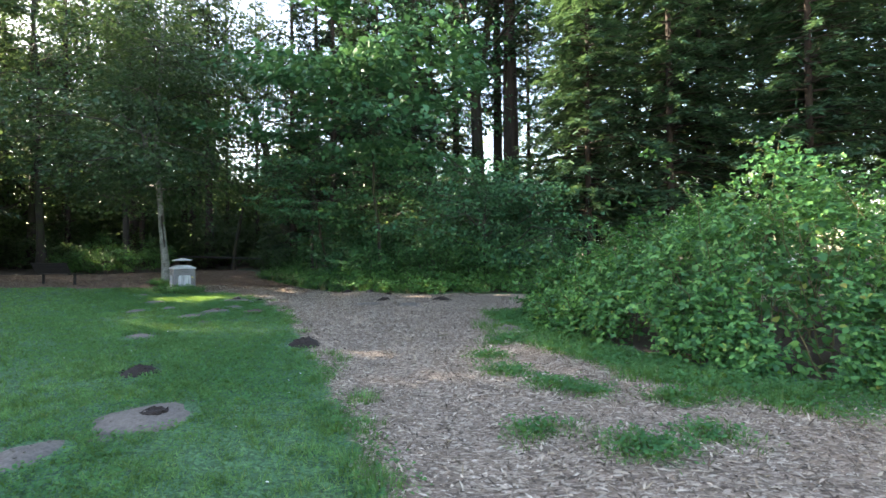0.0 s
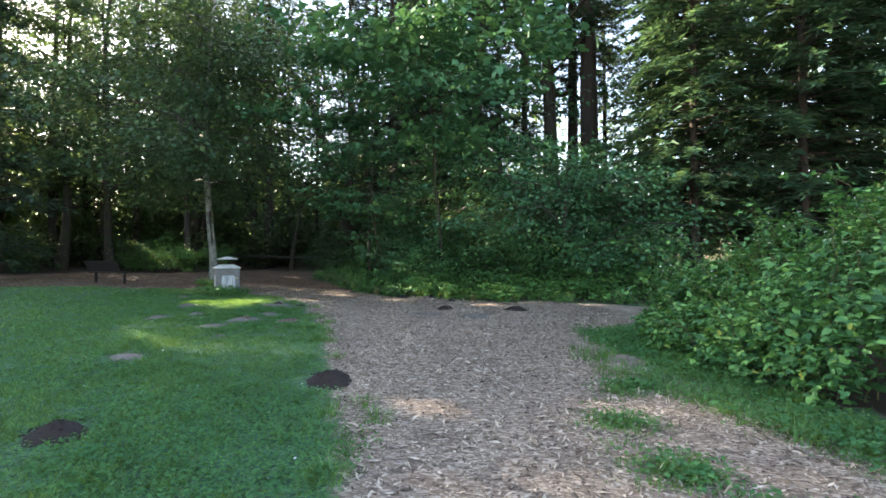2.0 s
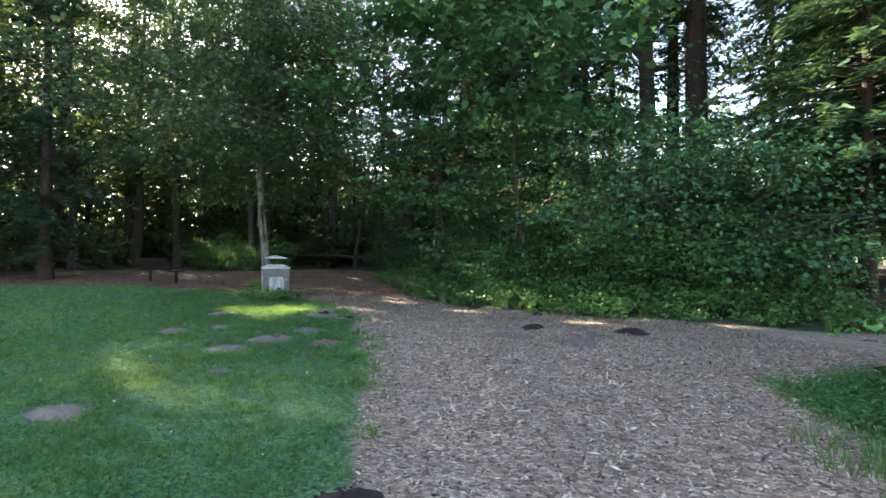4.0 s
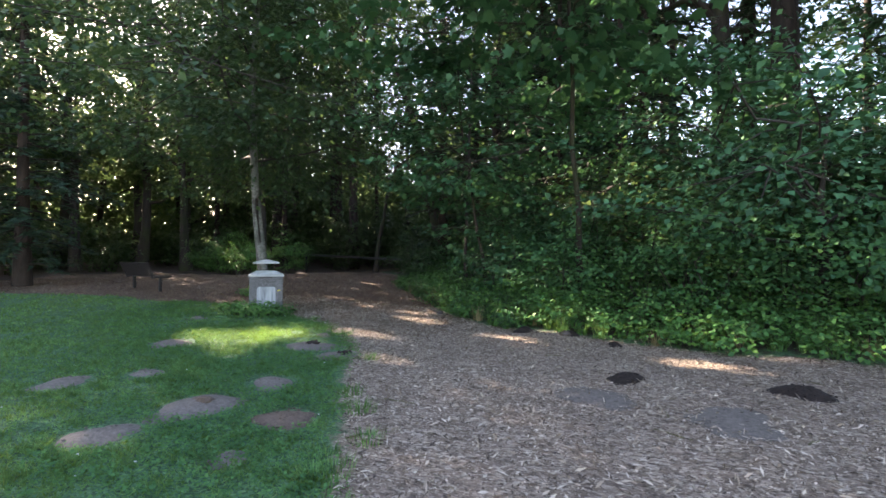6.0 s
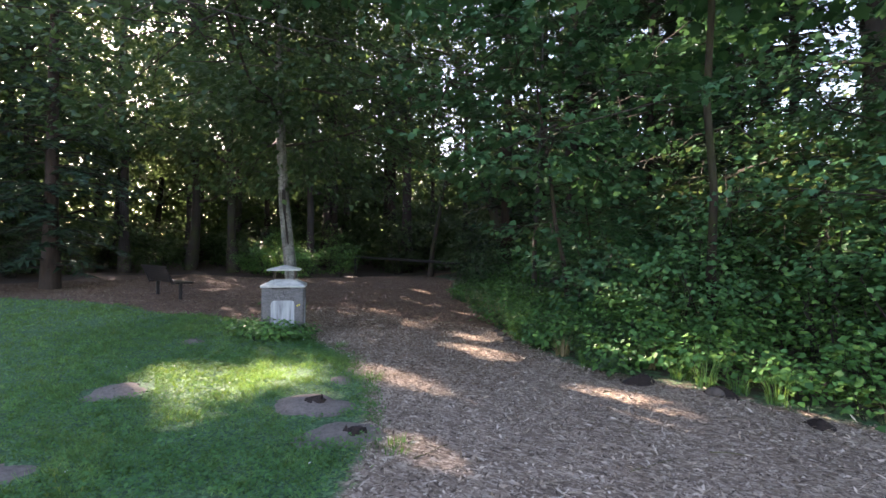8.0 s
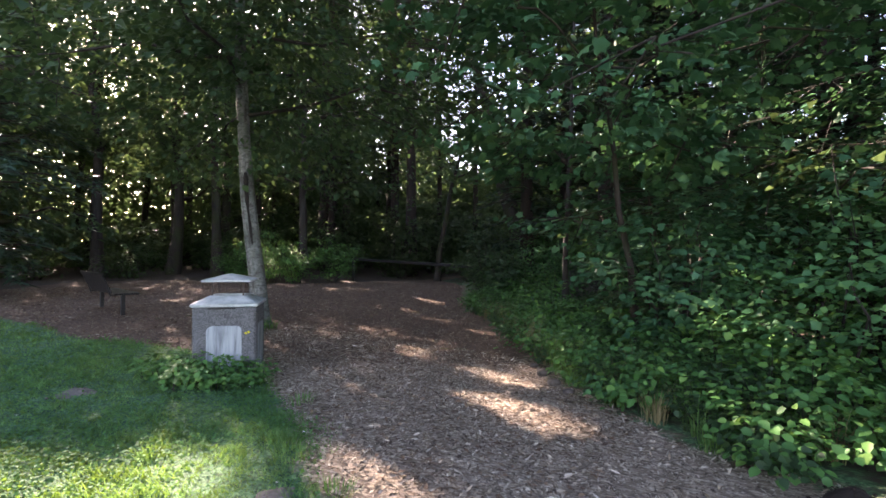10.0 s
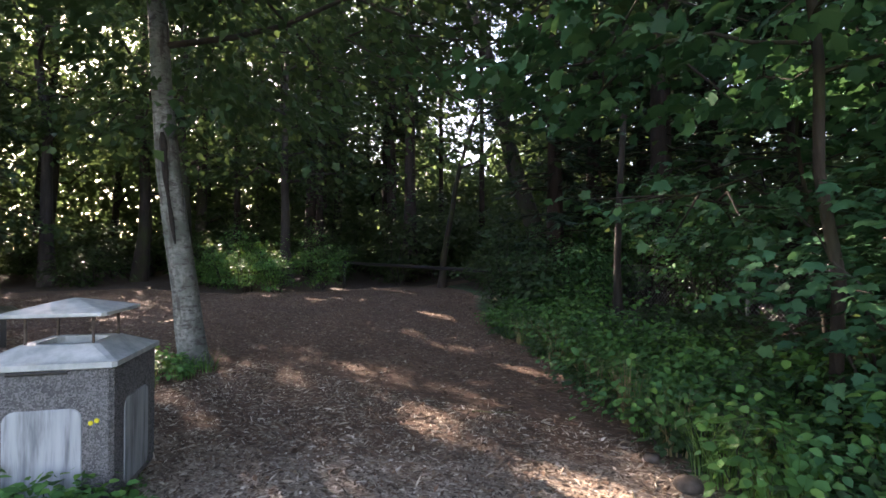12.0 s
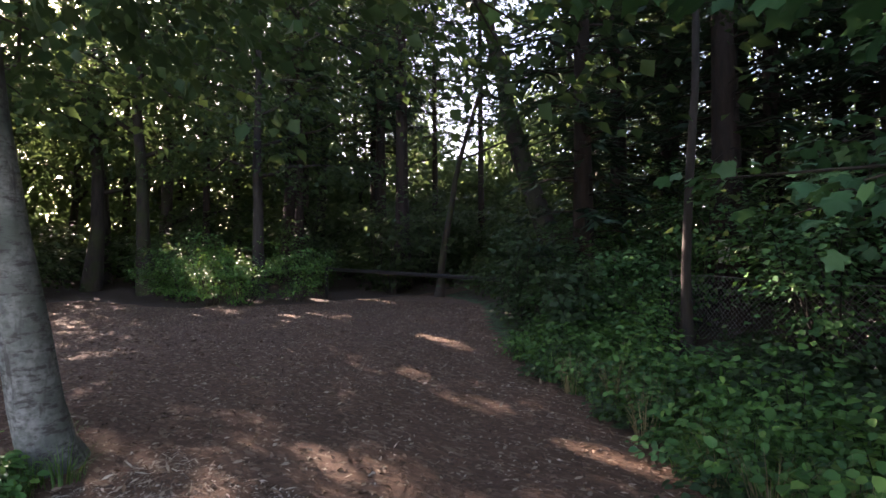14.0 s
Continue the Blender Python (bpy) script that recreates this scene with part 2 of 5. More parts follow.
def ground_z(p):
    """Height of the ground: nearly level, a little higher by the bench, a low bank along the shrubs."""
    p = np.atleast_2d(np.asarray(p, float))
    z = 0.22 * smooth((-p[:, 0] - 7.5) / 6) * smooth((p[:, 1] - 12) / 5)
    z = z + 0.08 * smooth((-p[:, 0] - 12.5) / 5) * smooth((p[:, 1] - 18.5) / 5.5)
    d = np.minimum(line_dist(p, BANK), line_dist(p, WOOD_EDGE) * 0.5)
    f = in_poly(p, FOREST)
    z = z + np.where(f, 0.45 * smooth((d - 0.2) / 5), 0)
    z = z + 0.018 * np.sin(1.7 * p[:, 0] + 0.6) * np.sin(1.3 * p[:, 1]) + 0.01 * np.sin(4.1 * p[:, 0] + 2.1 * p[:, 1])
    return z


# patches of ground that the low sun reaches through gaps in the crowns: x, y, half length along the sun, half width
GAPS = [(-7.95, 13.6, 0.95, 0.5), (-7.3, 14.3, 0.8, 0.34), (-7.3, 13.15, 0.5, 0.22), (-6.1, 15.05, 0.85, 0.28), (-6.1, 16.85, 0.75, 0.22), (-1.2, 14.68, 0.65, 0.22),
        (-3.9, 15.45, 0.65, 0.25), (-1.1, 6.92, 0.32, 0.13), (-6.7, 17.98, 0.5, 0.2), (-8.3, 18.5, 0.3, 0.16),
        (-11.2, 21.3, 0.4, 0.15), (-11.1, 23.75, 0.6, 0.2), (-15.6, 28.3, 1.3, 0.22), (-15.2, 24.9, 1.0, 0.15),
        (-10.1, 18.74, 0.22, 0.12), (-3.5, 14.9, 0.4, 0.15), (-12.3, 21.8, 0.4, 0.12), (-7.4, 16.6, 0.25, 0.15),
        (-4.9, 13.4, 0.3, 0.16), (-17.0, 24.2, 0.8, 0.14), (-8.3, 20.6, 0.4, 0.15), (-18.9, 26.2, 0.6, 0.2), (-18.0, 26.9, 0.6, 0.22), (-17.2, 27.6, 0.6, 0.2),
        (-11.0, 17.75, 0.25, 0.14), (-3.3, 16.35, 0.7, 0.22), (-2.0, 15.95, 0.6, 0.22), (-0.4, 15.6, 0.7, 0.22), (1.1, 15.3, 0.6, 0.2)]


def sun_shafts():
    """Narrow ways through the crowns by which the sun reaches single sprays of leaves: a lit point and a radius."""
    r = np.random.default_rng(404)
    out = []
    for _ in range(64):
        x = r.uniform(-9, 3)
        y = float(np.interp(x, (-9, -6, -4, 3), (23.5, 19.2, 17.9, 16.8))) + r.uniform(0, 3.0)
        out.append((x, y, r.uniform(0.9, 7.5), r.uniform(0.12, 0.32)))
    for _ in range(26):
        out.append((r.uniform(-27, -13), r.uniform(30, 36), r.uniform(1.0, 3.6), r.uniform(0.12, 0.25)))
    for _ in range(14):
        out.append((r.uniform(-21, -17.5), r.uniform(24.6, 26), r.uniform(0.7, 1.9), r.uniform(0.10, 0.2)))
    return out


SHAFTS = sun_shafts()


def shaded(c):
    """True for leaves that stand clear of the gaps."""
    az = np.array(SUN_AZ)
    g = c[:, :2] - TO_SUN[:2] * ((c[:, 2] - 0.1) / TO_SUN[2])[:, None]
    keep = np.ones(len(c), bool)
    for x, y, a, b in GAPS:
        r = g - (x, y)
        u, v = r @ az, r @ np.array((-az[1], az[0]))
        keep &= (u / (a + 0.06)) ** 2 + (v / (b + 0.07)) ** 2 > 1
    keep |= c[:, 2] < 1.4
    for x, y, z, rad in SHAFTS:
        r = c - (x, y, z)
        u = r @ TO_SUN
        keep &= ~((u > 0.35) & ((r ** 2).sum(1) - u * u < rad * rad))
    return keep


# ---- mesh tools ----


def raw_mesh(name, verts, faces):
    """A mesh from arrays of vertices (n, 3) and equal-sided faces (m, k)."""
    me = bpy.data.meshes.new(name)
    k = faces.shape[1]
    me.vertices.add(len(verts))
    me.vertices.foreach_set("co", np.ascontiguousarray(verts, np.float32).ravel())
    me.loops.add(faces.size)
    me.loops.foreach_set("vertex_index", np.ascontiguousarray(faces, np.int32).ravel())
    me.polygons.add(len(faces))
    me.polygons.foreach_set("loop_start", np.arange(0, faces.size, k, dtype=np.int32))
    me.update(calc_edges=True)
    return me


def link(name, me, mat, parent=None, label="", shade=False):
    ob = new(name, me)
    me.materials.append(mat)
    if shade:
        me.polygons.foreach_set("use_smooth", np.ones(len(me.polygons), bool))
    if parent is not None:
        ob.parent = parent
    if label:
        ob["label"] = label
    return ob


def part(name, bm, material, parent, label=""):
    me = bpy.data.meshes.new(name)
    bm.normal_update()
    bm.to_mesh(me)
    bm.free()
    return link(name, me, material, parent, label)


def thing(name, loc, label, category, group="", rz=0.0):
    ob = new(name)
    ob.empty_display_size = 0.2
    ob.matrix_basis = pose(*loc, 0, 0, rz)
    return tagged(ob, label, category, group)


# leaf outlines: along, across, up
DIAMOND = (np.array([(0, 0, 0), (0.42, -0.5, 0.12), (1, 0, -0.12), (0.42, 0.5, 0.12)]), [(0, 1, 2), (0, 2, 3)])
WEDGE = (np.array([(0, -0.25, 0), (1, -0.15, -0.10), (0.5, 0.62, 0.12)]), [(0, 1, 2)])
NEEDLE = (np.array([(0, -0.6, 0), (1, 0, -0.1), (0.15, 0.7, 0.05)]), [(0, 1, 2)])
BLADE = (np.array([(0, -0.5, 0), (0, 0.5, 0), (1, 0, 0)]), [(0, 1, 2)])
OVAL = (np.array([(0, 0, 0), (0.25, -0.42, 0.09), (0.65, -0.38, 0.06), (1, 0, -0.14), (0.65, 0.38, 0.06), (0.25, 0.42, 0.09)]),
        [(0, 1, 2), (0, 2, 3), (0, 3, 4), (0, 4, 5)])
LOBED = (np.array([(0, 0, 0.03), (-0.06, -0.34, -0.04), (0.12, -0.50, -0.06), (0.36, -0.36, 0.04), (0.60, -0.50, -0.06), (0.70, -0.24, 0.03), (1, 0, -0.14),
                   (0.70, 0.24, 0.03), (0.60, 0.50, -0.06), (0.36, 0.36, 0.04), (0.12, 0.50, -0.06), (-0.06, 0.34, -0.04)]),
         [(0, i, i + 1) for i in range(1, 11)])


def unit(v):
    return v / np.maximum(np.linalg.norm(v, axis=1, keepdims=True), 1e-9)


def leaf_mesh(name, c, axis, normal, length, width, outline):
    """One mesh of many leaves: base points, the ways they point and face, their sizes."""
    tv, tf = outline
    n = len(c)
    a = unit(axis)
    b = unit(np.cross(normal, a))
    w = np.cross(a, b)
    L, W = np.broadcast_to(length, n)[:, None, None], np.broadcast_to(width, n)[:, None, None]
    v = c[:, None] + a[:, None] * tv[None, :, :1] * L + b[:, None] * tv[None, :, 1:2] * W + w[:, None] * tv[None, :, 2:] * W
    f = np.array(tf)[None] + (np.arange(n) * len(tv))[:, None, None]
    return raw_mesh(name, v.reshape(-1, 3), f.reshape(-1, 3))


def tube(points, radii, sides=8, wob=0.0, r=None):
    """Vertices and quads of a tapered tube along points."""
    p = np.array(points, float)
    rad = np.array(radii, float)
    d = unit(np.gradient(p, axis=0))
    ref = np.where(np.abs(d[:, 2:]) > 0.9, np.array([[1.0, 0, 0]]), np.array([[0, 0, 1.0]]))
    u = unit(np.cross(ref, d))
    v = np.cross(d, u)
    ang = np.arange(sides) * 2 * np.pi / sides
    rr = rad[:, None] * (1 + (wob * r.standard_normal((len(p), sides)) if r is not None and wob else 0))
    ring = p[:, None] + rr[..., None] * (np.cos(ang)[None, :, None] * u[:, None] + np.sin(ang)[None, :, None] * v[:, None])
    i = np.arange(len(p) - 1)[:, None] * sides
    j = np.arange(sides)[None]
    k = (j + 1) % sides
    f = np.stack((i + j, i + k, i + sides + k, i + sides + j), -1).reshape(-1, 4)
    return ring.reshape(-1, 3), f


def join_tubes(tubes):
    vs, fs, n = [], [], 0
    for v, f in tubes:
        vs.append(v)
        fs.append(f + n)
        n += len(v)
    return np.vstack(vs), np.vstack(fs)


def bend(p0, p1, n, sag=0.0, wob=0.0, r=None):
    t = np.linspace(0, 1, n)[:, None]
    p = np.array(p0) * (1 - t) + np.array(p1) * t
    p[:, 2] += sag * np.sin(np.pi * t[:, 0])
    if wob:
        p[1:-1] += r.standard_normal((n - 2, 3)) * wob
    return p


def scatter_leaves(clumps, per, spread, flat, r, centre, tip=0.45, droop=0.35, face=0.0):
    """Leaf places round clump centres, with ways outward and drooping."""
    c = np.repeat(clumps, per, 0)
    c = c + r.standard_normal(c.shape) * np.array((spread, spread, spread * flat))
    out = c - centre
    out[:, 2] *= 0.2
    ax = unit(out) + r.standard_normal(c.shape) * 0.6
    ax[:, 2] = ax[:, 2] * 0.5 - droop
    nm = np.array((0, 0, 1.0)) + unit(out) * face + r.standard_normal(c.shape) * tip
    return c, ax, nm


def broadleaf(name, x, y, h, radius, base, rt, seed, mat, bark, label, leaf=0.13, n_leaf=9000, lean=(0, 0), outline=DIAMOND, limbs=16,
              flat=0.35, path=None, group="", sides=9, cat="tree", rise=(0.05, 0.5), top=0.96, thin=0.5, aspect=0.8, extra=0):
    """A leafy tree: trunk with limbs, crown of single leaves in layered sprays."""
    r = np.random.default_rng(seed)
    z0 = float(ground_z((x, y))[0])
    th = thing(name, (x, y, z0), label, cat, group)
    k = 9
    t = np.linspace(0, 1, k)
    if path is None:
        trunk = np.stack((lean[0] * t * h, lean[1] * t * h, t * h * 0.92 - 0.15), 1)
        trunk[1:, :2] += np.cumsum(r.standard_normal((k - 1, 2)), 0) * 0.006 * h
    else:
        q = np.array(path, float)
        s = np.linspace(0, len(q) - 1, 14)
        trunk = np.stack([np.interp(s, np.arange(len(q)), q[:, i]) for i in range(3)], 1)
    tt = np.linspace(0, 1, len(trunk))
    rad = rt * (1 - 0.8 * tt) * (1 + 0.55 * np.exp(-tt * 22))
    tubes = [tube(trunk, rad, sides, 0.05, r)]
    clumps, twigs = [], []
    for i in range(limbs):
        f = base / h + (top - base / h) * ((i + r.random() * 0.8) / limbs)
        s = np.array([np.interp(f * h * 0.92, trunk[:, 2], trunk[:, j]) for j in range(3)])
        az = i * 2.4 + r.random()
        g = (f * h - base) / max(h - base, 0.1)
        reach = radius * (0.35 + 0.9 * math.sin(math.pi * min(1, 0.28 + 0.68 * g))) * (0.7 + 0.4 * r.random())
        e = s + np.array((math.cos(az) * reach, math.sin(az) * reach, reach * r.uniform(*rise)))
        lp = bend(s, e, 6, 0.06 * reach, 0.04 * reach, r)
        r0 = rt * (1 - 0.8 * f) * thin
        if thin < 0.5:
            twigs.append(tube(lp, np.linspace(r0, 0.012, 6), 5))
        elif name == "broadleaf_tree":
            tubes.append(tube(lp, np.linspace(r0, 0.012, 6), 5))
        else:
            link("limb", raw_mesh("limb", *tube(lp, np.linspace(r0, 0.012, 6), 5)), bark, th, shade=True)
        for u in (0.35, 0.55, 0.75, 0.9, 1.0):
            q = lp[0] * (1 - u) + lp[-1] * u
            for _ in range(2):
                w = q + r.standard_normal(3) * np.array((0.24, 0.24, 0.10)) * reach
                w[2] -= 0.06 * reach
                clumps.append(w)
                if u > 0.5 and leaf < 0.15:
                    twigs.append(tube(bend(q, w, 3), (0.014, 0.01, 0.005), 3))
    v, fc = join_tubes(tubes)
    link("trunk", raw_mesh("trunk", v, fc), bark, th, shade=True)
    if twigs:
        v, fc = join_tubes(twigs)
        tagged(link("branchwork", raw_mesh("branchwork", v, fc), BARK_GREY, th), kind="stuff")
    for _ in range(extra):
        zz = r.uniform(base - 0.4, h * 0.7)
        a, q = r.random() * 6.283, 0.3 + 1.9 * r.random()
        clumps.append(np.array((np.interp(zz, trunk[:, 2], trunk[:, 0]) + math.cos(a) * q, np.interp(zz, trunk[:, 2], trunk[:, 1]) + math.sin(a) * q, zz)))
    clumps = np.array(clumps)
    per = max(1, n_leaf // len(clumps))
    c, ax, nm = scatter_leaves(clumps, per, radius * 0.135, flat, r, np.array((trunk[-1, 0], trunk[-1, 1], h * 0.6)))
    ok = shaded(c + np.array((x, y, z0))) & (c[:, 2] > 0.15)
    c, ax, nm = c[ok], ax[ok], nm[ok]
    L = leaf * (0.6 + 0.7 * r.random(len(c)))
    link("crown", leaf_mesh("crown", c, ax, nm, L, L * aspect, outline), mat, th)
    return th


def conifer(x, y, h, radius, base, rt, seed, label, dens=1.0, needle=0.30, bark=None, mat=None, lean=(0, 0), group="conifers of the wood", dead=True):
    """A fir: straight trunk, drooping boughs in whorls, narrow sprays of needles, dead twigs below."""
    r = np.random.default_rng(seed)
    z0 = float(ground_z((x, y))[0])
    th = thing("conifer_tree", (x, y, z0), label, "tree", group)
    t = np.linspace(0, 1, 8)
    trunk = np.stack((lean[0] * t * h, lean[1] * t * h, t * h - 0.15), 1)
    tubes = [tube(trunk, rt * (1 - 0.93 * t) * (1 + 0.4 * np.exp(-t * 25)), 9, 0.04, r)]
    cs, axs, nms, ls = [], [], [], []
    z = base
    while z < h * 0.985:
        f = (z - base) / (h - base)
        reach0 = radius * (1 - f) ** 0.8 * (0.55 + 0.45 * min(1, f * 6)) + 0.15
        for _ in range(5 if dens < 1.3 else 9):
            az, reach = r.random() * 6.283, reach0 * (0.6 + 0.5 * r.random())
            s = np.array((lean[0] * z, lean[1] * z, z + r.random() * 0.4))
            d = np.array((math.cos(az), math.sin(az), 0))
            e = s + d * reach + np.array((0, 0, -0.22 * reach + 0.1))
            bp = bend(s, e, 3, 0.08 * reach)
            tubes.append(tube(bp, np.linspace(0.018 + 0.006 * reach, 0.005, 3), 3))
            n = max(3, int(reach * 24 * min(dens, 1.25)))
            u = 0.06 + 0.94 * r.random(n) ** 0.6
            q = s + (e - s) * u[:, None]
            q[:, 2] += 0.08 * reach * np.sin(np.pi * u)
            side = np.array((-d[1], d[0], 0)) * np.where(r.random(n) < 0.5, -1, 1)[:, None]
            ax = side * 0.8 + d * 0.75 + r.standard_normal((n, 3)) * 0.25 - np.array((0, 0, 0.25))
            cs.append(q + r.standard_normal((n, 3)) * 0.05)
            axs.append(ax)
            nms.append(np.array((0, 0, 1.0)) + r.standard_normal((n, 3)) * 0.35)
            ls.append(needle * (0.6 + 0.8 * r.random(n)) * (0.5 + 0.5 * min(1, reach)) * (1.3 - 0.5 * u))
        z += 0.42 / max(0.55, min(1, dens + 0.25))
    if dead:
        for _ in range(26):
            zz, az, reach = 1.0 + r.random() * max(1, base), r.random() * 6.283, 0.4 + 1.3 * r.random()
            s = np.array((lean[0] * zz, lean[1] * zz, zz))
            e = s + np.array((math.cos(az) * reach, math.sin(az) * reach, -0.3 * reach * r.random()))
            tubes.append(tube(bend(s, e, 4, 0.0, 0.05, r), (0.014, 0.01, 0.007, 0.003), 3))
    v, f = join_tubes(tubes)
    link("trunk", raw_mesh("trunk", v, f), bark or BARK_FIR, th, shade=True)
    c, ax, nm, L = np.vstack(cs), np.vstack(axs), np.vstack(nms), np.concatenate(ls)
    ok = shaded(c + np.array((x, y, z0)))
    c, ax, nm, L = c[ok], ax[ok], nm[ok], L[ok]
    link("needles", leaf_mesh("needles", c, ax, nm, L, 0.2 * L + 0.012, NEEDLE), mat or FIR, th)
    return th


def shrub(x, y, h, radius, seed, label, mat=None, leaf=0.10, n_leaf=1800, outline=DIAMOND, name="shrub", group="shrubs along the wood edge", cat="shrub"):
    """A many-stemmed bush with leaves in tiers at and near its outside."""
    r = np.random.default_rng(seed)
    z0 = float(ground_z((x, y))[0])
    th = thing(name, (x, y, z0), label, cat, group)
    tubes, clumps = [], []
    for i in range(13 if h > 1 else 8):
        az, lean = i * 2.4 + r.random(), radius * (0.25 + 0.75 * r.random())
        top = h * (0.55 + 0.5 * r.random()) * (1 - 0.35 * (lean / radius) ** 2)
        e = np.array((math.cos(az) * lean, math.sin(az) * lean, top))
        p = bend((0.12 * math.cos(az), 0.12 * math.sin(az), -0.05), e, 6, 0.12 * h, 0.04 * h, r)
        tubes.append(tube(p[::1 if h > 1 else 2], np.linspace(0.016, 0.004, 6)[::1 if h > 1 else 2] * (1 if h > 1 else 0.4), 4 if h > 1 else 3))
        for u in (0.3, 0.5, 0.68, 0.85, 1.0):
            clumps.append(p[int(u * 5)] + r.standard_normal(3) * np.array((0.16, 0.16, 0.06)) * radius)
    v, f = join_tubes(tubes)
    tagged(link("stemwork", raw_mesh("stemwork", v, f), BARK_GREY, th), kind="stuff")
    clumps = np.array(clumps)
    c, ax, nm = scatter_leaves(clumps, max(1, n_leaf // len(clumps)), radius * 0.2, 0.28, r, np.array((0, 0, h * 0.4)), 0.3, 0.22, 0.75)
    ok = (c[:, 2] > 0.05) & shaded(c + np.array((x, y, z0)))
    c, ax, nm = c[ok], ax[ok], nm[ok]
    L = leaf * (0.6 + 0.7 * r.random(len(c)))
    link("leaves", leaf_mesh("leaves", c, ax, nm, L, L * 0.85, outline), mat or SHRUB, th)
    return th


# ---- ground ----


def ground_mat():
    m, nt, bsdf, out = nodes_of("ground")

    def attr(n):
        a = nt.nodes.new("ShaderNodeAttribute")
        a.attribute_name = n
        return a.outputs["Fac"]
    pos = nt.nodes.new("ShaderNodeNewGeometry").outputs["Position"]
    edge = noise_tex(nt, 5.0, 5.0, 0.65, vec=pos)
    fine = noise_tex(nt, 70.0, 4.0, 0.7, vec=pos)
    mid = noise_tex(nt, 2.2, 4.0, 0.6, vec=pos)
    strew = noise_tex(nt, 38.0, 3.0, 0.7, vec=pos, stretch=(1.0, 2.2, 1.0))

    def mosaic(scale, stops, turn=0.7, long=2.6):
        v = nt.nodes.new("ShaderNodeTexVoronoi")
        v.inputs["Scale"].default_value = scale
        w = nt.nodes.new("ShaderNodeMapping")
        w.inputs["Rotation"].default_value = (0, 0, turn)
        w.inputs["Scale"].default_value = (1, long, 1)
        nt.links.new(mix_col(nt, 0.12, pos, warp), w.inputs[0])
        nt.links.new(w.outputs[0], v.inputs["Vector"])
        sp = nt.nodes.new("ShaderNodeSeparateColor")
        nt.links.new(v.outputs["Color"], sp.inputs[0])
        return ramp(nt, sp.outputs[0], stops)
    wn = nt.nodes.new("ShaderNodeTexNoise")
    wn.inputs["Scale"].default_value = 3.0
    nt.links.new(pos, wn.inputs["Vector"])
    warp = wn.outputs["Color"]

    def soft(a):
        v = maths(nt, "ADD", a, maths(nt, "MULTIPLY", maths(nt, "SUBTRACT", edge, 0.5), 0.9))
        return ramp(nt, v, [(0.40, (0, 0, 0)), (0.60, (1, 1, 1))])
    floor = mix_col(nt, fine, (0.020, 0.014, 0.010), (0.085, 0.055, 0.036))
    duff = mix_col(nt, strew, (0.055, 0.030, 0.019), (0.21, 0.125, 0.078))
    duff = mix_col(nt, maths(nt, "MULTIPLY", mid, 0.6), duff, (0.09, 0.054, 0.038))
    chips = ramp(nt, strew, [(0.32, (0.05, 0.036, 0.027)), (0.50, (0.22, 0.165, 0.12)), (0.70, (0.50, 0.41, 0.315))])
    chips = mix_col(nt, ramp(nt, mid, [(0.42, (0, 0, 0)), (0.7, (0.75, 0.75, 0.75))]), chips, (0.13, 0.092, 0.068))
    lawn = mix_col(nt, fine, (0.020, 0.055, 0.024), (0.060, 0.150, 0.062))
    lawn = mix_col(nt, 0.6, lawn, mosaic(48.0, [(0, (0.010, 0.034, 0.013)), (0.4, (0.034, 0.115, 0.045)), (0.8, (0.085, 0.235, 0.095)), (1, (0.16, 0.34, 0.13))], 0.3, 1.3))
    lawn = mix_col(nt, ramp(nt, mid, [(0.6, (0, 0, 0)), (0.85, (0.5, 0.5, 0.5))]), lawn, (0.12, 0.11, 0.05))
    duff = mix_col(nt, 0.4, duff, mosaic(16.0, [(0, (0.035, 0.020, 0.014)), (0.45, (0.12, 0.066, 0.040)), (0.85, (0.20, 0.12, 0.075)), (0.97, (0.36, 0.28, 0.20))]))
    CH = [(0, (0.05, 0.035, 0.026)), (0.4, (0.22, 0.165, 0.125)), (0.75, (0.42, 0.335, 0.255)), (0.95, (0.72, 0.62, 0.50))]
    pick = ramp(nt, noise_tex(nt, 17.0, 2.0, vec=pos), [(0.46, (0, 0, 0)), (0.54, (1, 1, 1))])
    chips = mix_col(nt, 0.45, chips, mix_col(nt, pick, mosaic(21.0, CH), mosaic(26.0, CH, -0.85)))
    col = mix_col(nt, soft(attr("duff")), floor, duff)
    col = mix_col(nt, soft(attr("chips")), col, chips)
    col = mix_col(nt, soft(attr("lawn")), col, lawn)
    nt.links.new(col, bsdf.inputs["Base Color"])
    bsdf.inputs["Roughness"].default_value = 0.95
    bump(nt, strew, bsdf, 0.7, 0.02)
    return m


